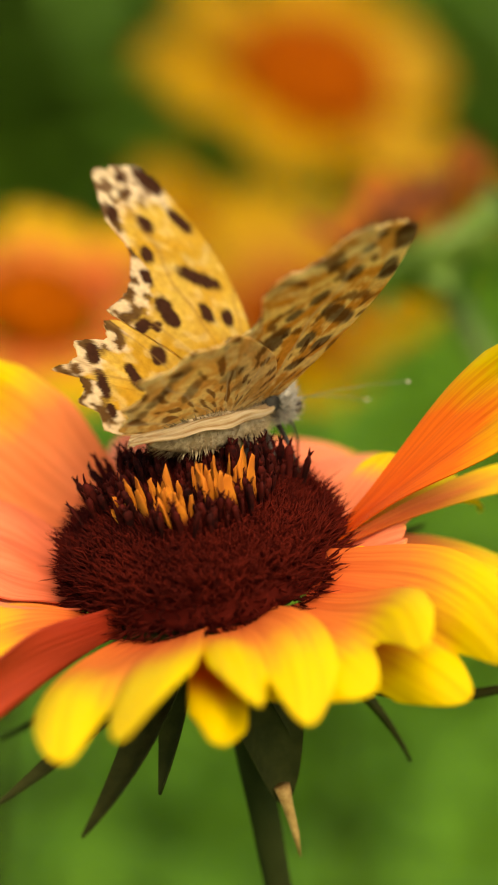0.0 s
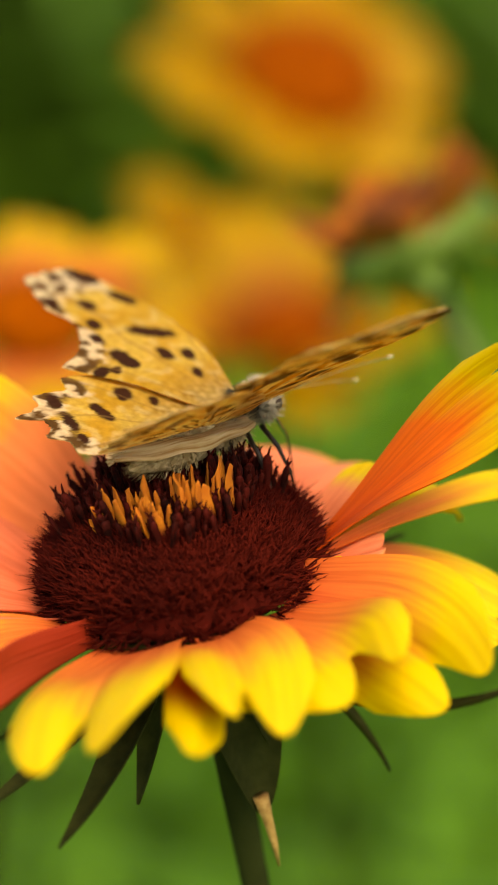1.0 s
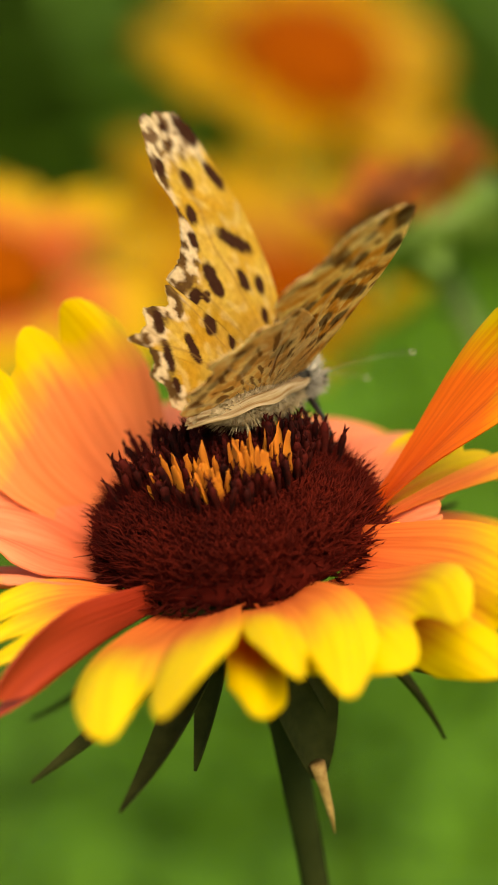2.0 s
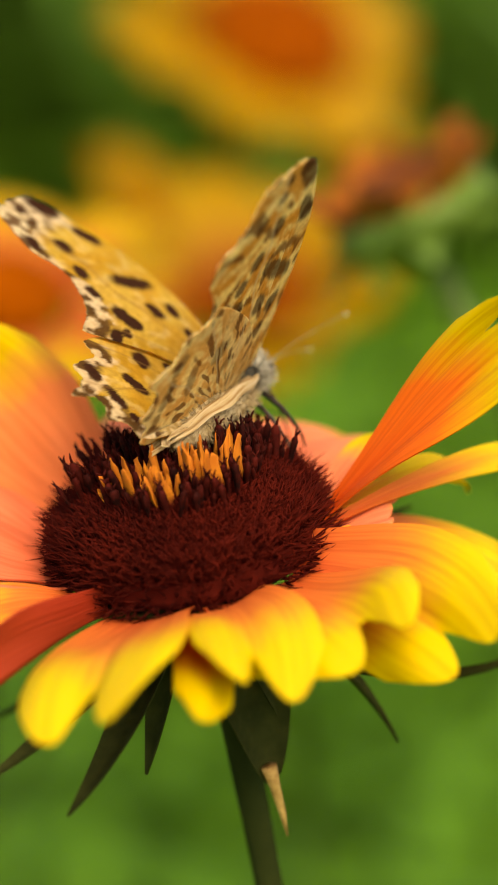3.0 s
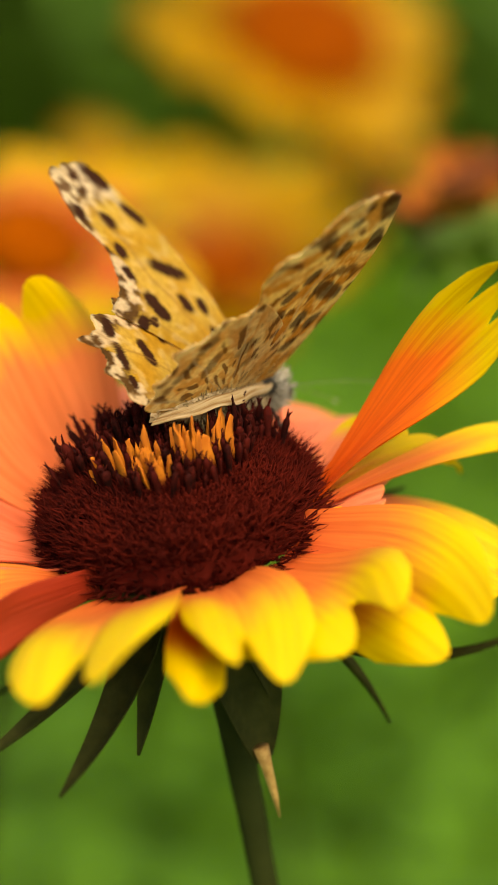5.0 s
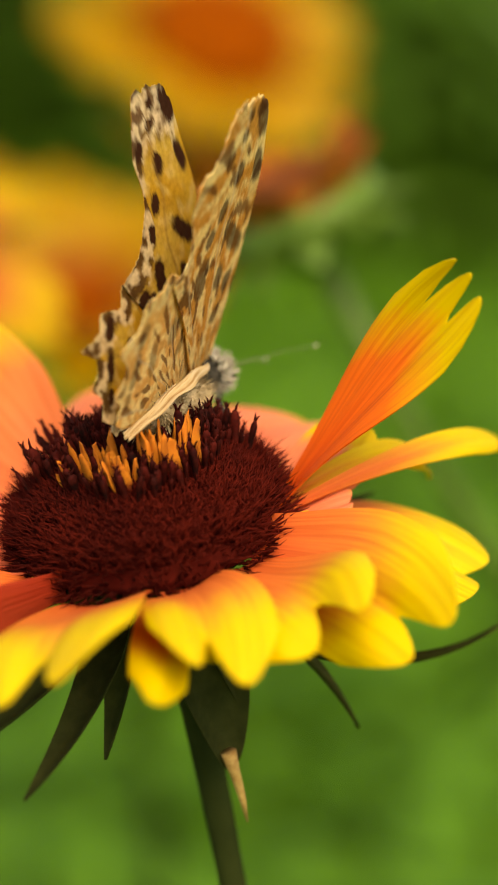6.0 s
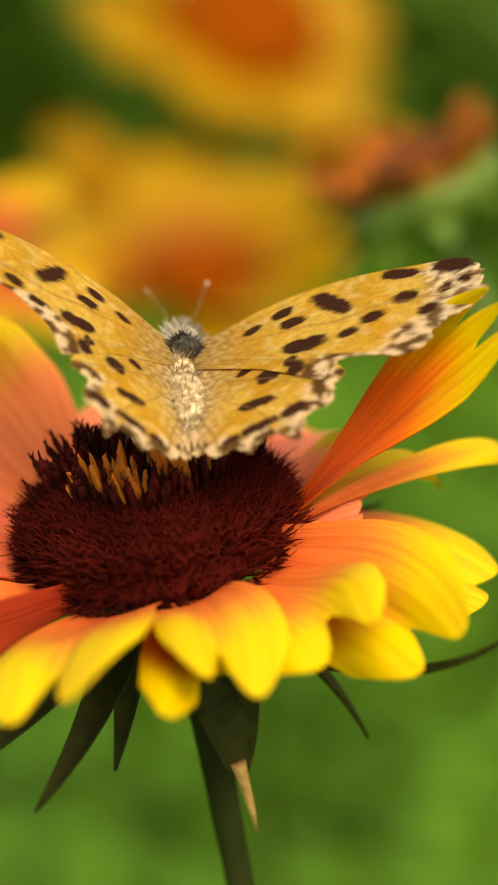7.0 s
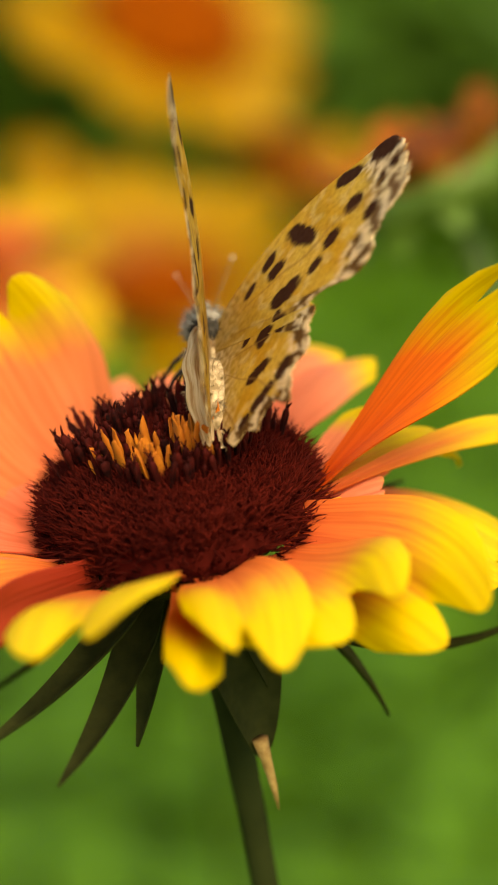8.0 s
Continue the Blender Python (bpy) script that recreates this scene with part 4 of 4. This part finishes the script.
BUTTERFLY_WAY = [
    (0, -0.0017, 0.23633, 0.4022, -46.9, 6.1, 1.5), (0.1, -0.00122, 0.23633, 0.40178, -53.7, 5.1, 0.7), (0.2, -0.00218, 0.23643, 0.40143, -50.1, 3.8, -0),
    (0.3, -0.003, 0.2365, 0.40137, -48.8, 4.6, -0.4), (0.4, -0.00306, 0.23578, 0.40176, -53.8, 6.5, -1), (0.5, -0.00289, 0.2347, 0.40204, -50.5, 7.2, -1.7),
    (0.6, -0.00317, 0.23539, 0.40151, -54.1, 8, -2), (0.7, -0.00289, 0.23578, 0.40326, -53.6, 10.4, -2.3), (0.8, -0.0042, 0.2358, 0.40267, -52.4, 11.9, -2.9),
    (0.9, -0.00489, 0.23595, 0.40207, -52.3, 16.4, -2.6), (1, -0.00372, 0.23525, 0.40148, -48.8, 15.2, -4), (1.1, -0.00268, 0.23556, 0.40128, -46.8, 6, -4.1),
    (1.2, -0.002, 0.23582, 0.40151, -51.4, 4.4, -4.6), (1.3, -0.00253, 0.23464, 0.40225, -50.7, 5.1, -4.8), (1.4, -0.00352, 0.2358, 0.40098, -37.2, 6.4, -5.5),
    (1.5, -0.00635, 0.23676, 0.40158, -34.2, 13, -5.8), (1.6, -0.00732, 0.23514, 0.40059, -29.6, 6.2, -5.9), (1.7, -0.00723, 0.2376, 0.39985, -33.4, 4.8, -5),
    (1.8, -0.0041, 0.23786, 0.40022, -33.4, 5.2, -5), (1.9, -0.0001, 0.23825, 0.40194, -33.7, 3.5, -4.9), (2, 0.00213, 0.23866, 0.40436, -33.9, 4.7, -5.2),
    (2.1, 0.00199, 0.2362, 0.40454, -31.3, 4.4, -5.8), (2.2, -0.00277, 0.23753, 0.4029, -30.2, 5.7, -6.2), (3.3, -0.00245, 0.23946, 0.40369, -26.5, 16.3, -18.5),
    (3.4, -0.0023, 0.23851, 0.40386, -30, 15, -15.5), (3.5, -0.0016, 0.23846, 0.40428, -29.1, 16.2, -15.3), (3.6, -0.00389, 0.23759, 0.40397, -28.6, 12.8, -10.5),
    (3.7, -0.00435, 0.23812, 0.40249, -29.1, 6.1, -9.6), (3.8, -0.00671, 0.23643, 0.40272, -31.3, 3.4, -7.6), (3.9, -0.00705, 0.23587, 0.40381, -29.2, 5, -5.3),
    (4, -0.00733, 0.23689, 0.40447, -29.7, 7.5, -3.6), (4.1, -0.00502, 0.23615, 0.40468, -28.2, 6.2, -3.3), (4.2, -0.00331, 0.23851, 0.40353, -25.4, 4.6, -5.8),
    (4.3, -0.00254, 0.23761, 0.40486, -29.8, 9.2, -3.8), (4.5, 0.00658, 0.2401, 0.4016, -27.4, 0.8, 38.6), (4.6, 0.00775, 0.23905, 0.40037, -28.9, -1.2, 1.9),
    (4.7, 0.00266, 0.23954, 0.40118, -36.7, -2.2, 0.9), (5.8, -0.00492, 0.23929, 0.40532, -34.2, 3.3, 6.6), (5.9, -0.00561, 0.23929, 0.4052, -32.9, 2.9, 7.3),
    (6, -0.00703, 0.23791, 0.40448, -29.9, 8.7, 8.1), (6.1, -0.00974, 0.24007, 0.40636, -13.8, 18.7, 6.3), (6.2, -0.01264, 0.23998, 0.40471, -9, 16.1, 8.4),
    (6.3, -0.01149, 0.24002, 0.40488, -16.3, 17.8, 9.2), (6.4, -0.0037, 0.23984, 0.40586, -22.4, 14.2, -0.2), (6.5, -0.00324, 0.23923, 0.40826, -13.8, 17.6, 4.3),
    (6.6, -0.00251, 0.23969, 0.40852, -10.4, 16.6, 7.8), (6.7, -0.00169, 0.23957, 0.40742, -1.1, 12.1, 10.4), (6.8, -0.00281, 0.23627, 0.40611, -0.4, 24.3, 13.4),
    (6.9, -0.00533, 0.23549, 0.40487, -4.5, 24.6, 20.4), (7, -0.00639, 0.23333, 0.4067, 5.2, 23.7, 21.2), (7.1, -0.00694, 0.23594, 0.408, 1.7, 24.8, 18.9),
    (7.2, -0.00672, 0.23609, 0.40757, 5.4, 20, 16.4), (7.3, -0.00545, 0.23597, 0.40687, 7, 21.6, 14.6), (7.4, -0.0035, 0.2363, 0.40664, 2.4, 23.1, 11.9),
    (7.5, -0.00229, 0.23608, 0.40743, 3.1, 27.4, 11.3), (7.6, -0.00237, 0.23771, 0.40759, -1.8, 26, 10.1), (7.7, -0.00214, 0.23681, 0.40847, 1.8, 23.2, 9.7),
    (7.8, -0.00181, 0.23856, 0.40877, 4.2, 25.4, 9.3), (7.9, -0.00254, 0.23879, 0.40863, 4.6, 27.9, 8.9), (8, -0.00398, 0.23847, 0.40726, 5.4, 26.1, 9),
]
# left and right lift, sweep, twist
WING_BEAT = [
    (0, 47.6, 45.2, 0.1, 4.3, -2, -5), (0.1, 60.9, 62.6, -0.8, -0.4, -1.6, -2.7), (0.2, 65.8, 74.5, -3.4, -2.2, -1.5, -2.2),
    (0.3, 64.7, 67.4, -1.7, -2, -2.1, -2.4), (0.4, 52.6, 52.8, 1, -4.6, -3.5, -3.2), (0.5, 40.8, 40.9, 1.4, -10.9, -2.3, -5.9),
    (0.6, 24.8, 25.9, 1.3, -10.8, -5.5, -6), (0.7, 2.7, 4.6, 0.8, -8.1, -5.1, -7.8), (0.8, 2.4, 0.8, 1.2, -6.4, -6.5, -8.7),
    (0.9, 9.9, 7.3, 3.3, -2.9, -7.9, -9.7), (1, 26.7, 22.6, 0.8, -4.2, -9.3, -10.5), (1.1, 51.8, 43.6, 2.1, -3.5, -7.5, -6.2),
    (1.2, 64, 57.1, -0.2, -1.8, -5.3, -4.4), (1.3, 59.2, 56.4, 6.6, -1.1, -4.7, -4), (1.4, 47.8, 36.1, 8, 18.2, -5.7, -6.5),
    (1.5, 39.6, 30.4, 0.3, 17.8, -4.6, -8.8), (1.6, 57, 48.1, 6.3, 12.9, -2.9, -4.5), (1.7, 94.2, 69.4, 9.2, 12.2, -0.1, -1.5),
    (1.8, 93.3, 68.5, 8.9, 13.2, 0.4, -1.6), (1.9, 88.5, 60, 8.9, 14, 0.6, -2.4), (2, 67.3, 40.7, 2.5, 22.5, -0.5, -4),
    (2.1, 62.3, 41.9, 8.2, 12.3, -0.8, -3.3), (2.2, 62.6, 33.5, 7, 15.2, -1.2, -4.1), (2.45, 75, 62, 5.1, 15.2, -2.9, -5.2),
    (2.7, 38, 26, 3.1, 15.1, -4.6, -6.4), (2.95, 62, 52, 1.2, 15, -6.2, -7.6), (3.15, 26, 14, -0.4, 14.9, -7.6, -8.5),
    (3.3, 21.9, -10.1, -1.6, 14.8, -8.6, -9.2), (3.4, 28.2, -4.3, 4.2, 11.3, -9.6, -10.1), (3.5, 43, 5.2, 5.1, 13.5, -8.7, -10),
    (3.6, 51.6, 16.9, 5.9, 11.8, -7.3, -7.3), (3.7, 69.1, 54.8, 7.7, 10.2, -3.6, -3), (3.8, 63.4, 59.3, 8.7, 8.1, -3.1, -2.6),
    (3.9, 56.4, 52.5, 6.9, 12.5, -3, -3.3), (4, 45.8, 34.8, 5, 24.2, -3.9, -4.2), (4.1, 54.4, 36.5, 9.1, 27.7, -2.8, -3.7),
    (4.2, 39.8, 11.4, -2.5, 19.7, -4.7, -5.9), (4.3, 15.4, 4.7, 1.7, 13.3, -4.4, -4.8), (4.5, 91.7, 84.1, 25, 25.8, -1.5, 2.7),
    (4.6, 87, 56.5, 10.7, 13.4, -1.8, -0.1), (4.7, 96.7, 52.4, 15.3, 17.7, -1.8, 0.5), (4.95, 62, 55, 14.3, 16.1, -2.3, 0.5),
    (5.2, 18, 15, 13.2, 14.6, -2.9, 0.5), (5.45, 52, 45, 12.2, 13, -3.5, 0.5), (5.65, 78, 66, 11.4, 11.7, -3.9, 0.5),
    (5.8, 64, 51.8, 10.7, 10.8, -4.3, 0.5), (5.9, 83, 83.9, 6.4, 6.5, -3.9, 5.3), (6, 78.3, 80.8, 5.3, 1, -3.8, 6.4),
    (6.1, 62.2, 68.7, 9.9, 13.4, -4, 2), (6.2, 52, 54.5, 5.6, 14.3, -2.1, 1.9), (6.3, 40, 46.6, 5.6, 10.5, -1.3, -0.5),
    (6.4, 31.6, 23.5, 2.2, 3.3, -1.4, -2.8), (6.5, 61, 48.8, 5.1, 5.8, 4.1, 1.1), (6.6, 75.2, 66.9, 7.2, 9.8, 1.4, -1.8),
    (6.7, 58.8, 62, 7.4, 13.4, -0.3, -2.6), (6.8, 35.1, 47.9, 4.2, 6.7, -2.8, -4.3), (6.9, 67.7, 41.2, 0.9, 6.2, -1.3, -3.9),
    (7, 11.3, 42.4, -0.3, 6.1, -0.1, -3.1), (7.1, 34.9, 57.5, 19.1, 1.7, -3.1, -4.3), (7.2, 46.1, 83.5, 2.1, 8.1, -1.3, -2.8),
    (7.3, 50.1, 82, 0.7, 8.5, -1.3, -2.6), (7.4, 37.9, 58.1, 6, 8.4, -3.2, -4.3), (7.5, 7.7, 25.6, 2.6, 12.3, -1.9, -3.8),
    (7.6, 35, 37.9, 10.3, 17.2, -3.4, -4.6), (7.7, 43.2, 46, 5.2, 11.5, -2.6, -4.2), (7.8, 63.8, 65.3, 7.3, 14.9, 0.1, -2.4),
    (7.9, 71.3, 69.4, 7.5, 12.6, 1.1, -2), (8, 72.3, 63.3, 2.9, 7.7, 3.5, 0.2),
]
BUD_WAY = [
    (0, 0.0196, 0.2987, 0.4124), (0.5, 0.0185, 0.2986, 0.4117), (1, 0.0182, 0.2987, 0.4124), (1.5, 0.0179, 0.2988, 0.4127),
    (2, 0.0189, 0.2992, 0.4145), (2.2, 0.0196, 0.2992, 0.4148), (3.3, 0.0178, 0.2994, 0.4159), (3.5, 0.0185, 0.2996, 0.4166),
    (3.7, 0.0178, 0.2999, 0.418), (4, 0.0178, 0.2999, 0.418), (4.3, 0.021, 0.2997, 0.4173), (4.5, 0.0278, 0.2992, 0.4145),
    (4.7, 0.0285, 0.2994, 0.4159), (5.8, 0.0142, 0.2994, 0.4159), (6, 0.0042, 0.2993, 0.4152), (6.2, 0.0035, 0.2994, 0.4155),
    (6.5, 0.0056, 0.2999, 0.418), (6.6, 0.0121, 0.2994, 0.4159), (6.8, 0.0185, 0.2999, 0.418), (7, 0.0199, 0.2999, 0.418),
    (7.2, 0.0085, 0.2993, 0.4152), (7.4, 0.0142, 0.2992, 0.4145), (7.5, 0.0199, 0.3, 0.4187), (7.6, 0.0242, 0.3002, 0.4194),
    (7.8, 0.0228, 0.3002, 0.4194), (8, 0.0214, 0.3002, 0.4194),
]
TOP_FLOWER_WAY = [
    (0, 0.0174, 0.7067, 0.4079), (1, 0.0165, 0.7067, 0.4079), (1.5, 0.0199, 0.7076, 0.412), (2, 0.0174, 0.7077, 0.4128),
    (2.2, 0.0165, 0.7084, 0.4161), (3.3, 0.0048, 0.7091, 0.4193), (3.5, 0.0032, 0.7091, 0.4193), (3.6, -0.0040, 0.7091, 0.4170), (4, 0.0265, 0.7091, 0.4193),
    (4.5, 0.0215, 0.7098, 0.4226), (4.7, 0.0182, 0.7095, 0.421), (5.8, -0.0002, 0.7088, 0.4177), (6, -0.0100, 0.7091, 0.4193),
    (6.5, 0.0015, 0.7093, 0.4202), (7, -0.0018, 0.7098, 0.4226), (7.3, -0.0050, 0.7094, 0.4210), (7.5, 0.0282, 0.7091, 0.4193), (8, -0.0240, 0.7098, 0.4226),
]
MID_FLOWER_WAY = [
    (0, 0.0099, 0.5947, 0.3622), (1, 0.0084, 0.594, 0.3587), (1.5, 0.0041, 0.5947, 0.3622), (2, 0.0056, 0.5962, 0.3692),
    (2.2, 0.0041, 0.5959, 0.3678), (3.3, -0.0044, 0.5956, 0.3664), (3.5, -0.0059, 0.5959, 0.3678), (4, 0.0013, 0.5953, 0.365),
    (4.5, 0.0056, 0.5968, 0.372), (4.7, -0.0016, 0.5974, 0.3748), (5.8, -0.0302, 0.5953, 0.365), (6, -0.0459, 0.5953, 0.365),
    (6.5, -0.0102, 0.5962, 0.3692), (7, -0.0144, 0.5968, 0.372), (7.5, 0.0056, 0.5962, 0.3692), (8, -0.0245, 0.5959, 0.3678),
]
SIDE_FLOWER_WAY = [
    (0, -0.0363, 0.3957, 0.3877), (1, -0.0373, 0.3953, 0.3859), (1.5, -0.0401, 0.3957, 0.3877), (2, -0.0439, 0.3969, 0.3933),
    (2.2, -0.0439, 0.3967, 0.3924), (3.3, -0.0401, 0.3961, 0.3896), (3.5, -0.0411, 0.3963, 0.3905), (4, -0.043, 0.3965, 0.3915),
    (4.5, -0.0316, 0.3969, 0.3933), (4.7, -0.0344, 0.3981, 0.3989), (5.8, -0.0497, 0.3973, 0.3952), (6, -0.0602, 0.3973, 0.3952),
    (6.5, -0.0535, 0.3983, 0.3950), (7, -0.0544, 0.3989, 0.3960), (7.5, -0.0478, 0.3985, 0.3810), (8, -0.0525, 0.3983, 0.3930),
]

LEFT_PETAL_SWING = [(0, -40), (0.5, -40), (1.0, -40), (1.4, -37), (1.5, -34), (1.7, -28), (2.0, -21), (2.2, -24), (3.3, -35), (3.5, -36), (3.8, -33), (4.0, -30), (4.3, -25), (4.4, -8),
                    (4.5, 0), (4.6, -2), (4.7, -8), (5.2, -17), (5.8, -28), (6.0, -32), (6.5, -31), (7.0, -28), (7.2, -32), (7.5, -46), (7.6, -39), (7.7, -31), (7.8, -26), (7.9, -23), (8.0, -20)]
RIGHT_PETAL_SWING = [(0, -11), (0.5, -11), (1.0, -11), (1.3, -15), (1.4, -17), (1.5, -19), (2.0, -18), (2.2, -17), (3.3, -15), (3.5, -16), (3.7, -17), (4.0, -19), (4.2, -14), (4.4, 3), (4.5, 17), (4.6, 3),
                     (4.7, -17), (5.2, -18), (5.8, -19), (6.0, -20), (6.5, -18), (7.0, -15), (7.2, -17), (7.5, -11), (7.7, -13), (8.0, -15)]
FRONT_PETAL_LIFT = [(0, 0), (1, 0), (2, -1), (3.5, -1), (4, 2), (4.5, 3), (6, 3), (6.5, 1), (7, 2), (7.3, -1), (7.5, -3), (7.7, 1), (7.8, 3.5), (7.9, 6), (8, 8.5)]
BACK_PETAL_LIFT = [(0, 0), (4.3, 0), (4.4, -14), (4.5, -24), (4.6, -20), (4.7, -8), (5.0, 0), (7.4, 0), (7.7, 6), (7.9, 14), (8.0, 20)]
FLOWER_NOD = {4.3: 0.7, 4.4: 2.2, 4.5: 3.6, 4.6: 3.2, 4.7: 1.4}
VIEW_AXIS = Vector((-0.0318, 0.8994, -0.4360))


def turn(yaw, pitch, roll):
    return Matrix.Rotation(radians(yaw), 4, "Z") @ Matrix.Rotation(radians(pitch), 4, "X") @ Matrix.Rotation(radians(roll), 4, "Y")


def motions():
    walk(flower, [(t, pose(x, y, z, FLOWER_TURN[0] + FLOWER_NOD.get(t, 0.0), FLOWER_TURN[1], 0)) for t, x, y, z in FLOWER_WAY])
    walk(butterfly, [(t, Matrix.Translation((x, y, z)) @ turn(a, b, c)) for t, x, y, z, a, b, c in BUTTERFLY_WAY])
    for side, k, sign in (("left", 1, 1), ("right", 2, -1)):
        for pair, share, y, z in ((0, 1.0, 0.004, 0.00017), (1, 0.25, 0.0, 0.0001)):
            rows = [(row[0], pose(0, y, z, 0, sign * (row[k] - 0.2 * pair), 0) @ pose(0, 0, 0, row[k + 4], 0, 0) @ pose(0, 0, 0, 0, 0, sign * row[k + 2] * share)) for row in WING_BEAT]
            walk(butterfly_wings[side, pair], rows)
    for name, swing in (("J", LEFT_PETAL_SWING), ("G", RIGHT_PETAL_SWING)):
        base = flower_petals[name].matrix_basis.copy()
        walk(flower_petals[name], [(t, base @ Matrix.Rotation(radians(a), 4, VIEW_AXIS)) for t, a in swing])
    base = flower_petals["A"].matrix_basis.copy()
    walk(flower_petals["A"], [(t, base @ Matrix.Rotation(radians(a), 4, Vector((-0.96, 0.29, 0)))) for t, a in FRONT_PETAL_LIFT])
    base = flower_petals["H"].matrix_basis.copy()
    walk(flower_petals["H"], [(t, base @ Matrix.Rotation(radians(a), 4, Vector((0.872, -0.489, 0)))) for t, a in BACK_PETAL_LIFT])
    walk(bud, [(t, pose(x * 1.2 + 0.003, y * 1.2, 0.45 + (z - 0.45) * 1.2, 2, -26, 0)) for t, x, y, z in BUD_WAY])
    walk(top_flower, [(t, pose(x, y, z, 42, -10, 30)) for t, x, y, z in TOP_FLOWER_WAY])
    walk(mid_flower, [(t, pose(x, y, z - 0.007, 24, -6, 0)) for t, x, y, z in MID_FLOWER_WAY])
    walk(left_flower, [(t, pose(x - 0.018, y + 0.06, z - 0.001, 30, 6, 50)) for t, x, y, z in MID_FLOWER_WAY])
    walk(right_flower, [(t, pose(x + 0.034, y + 0.10, z + 0.016, 30, -8, 80)) for t, x, y, z in MID_FLOWER_WAY])
    walk(side_flower, [(t, pose(x, y, z, 20, 8, 0)) for t, x, y, z in SIDE_FLOWER_WAY])


motions()
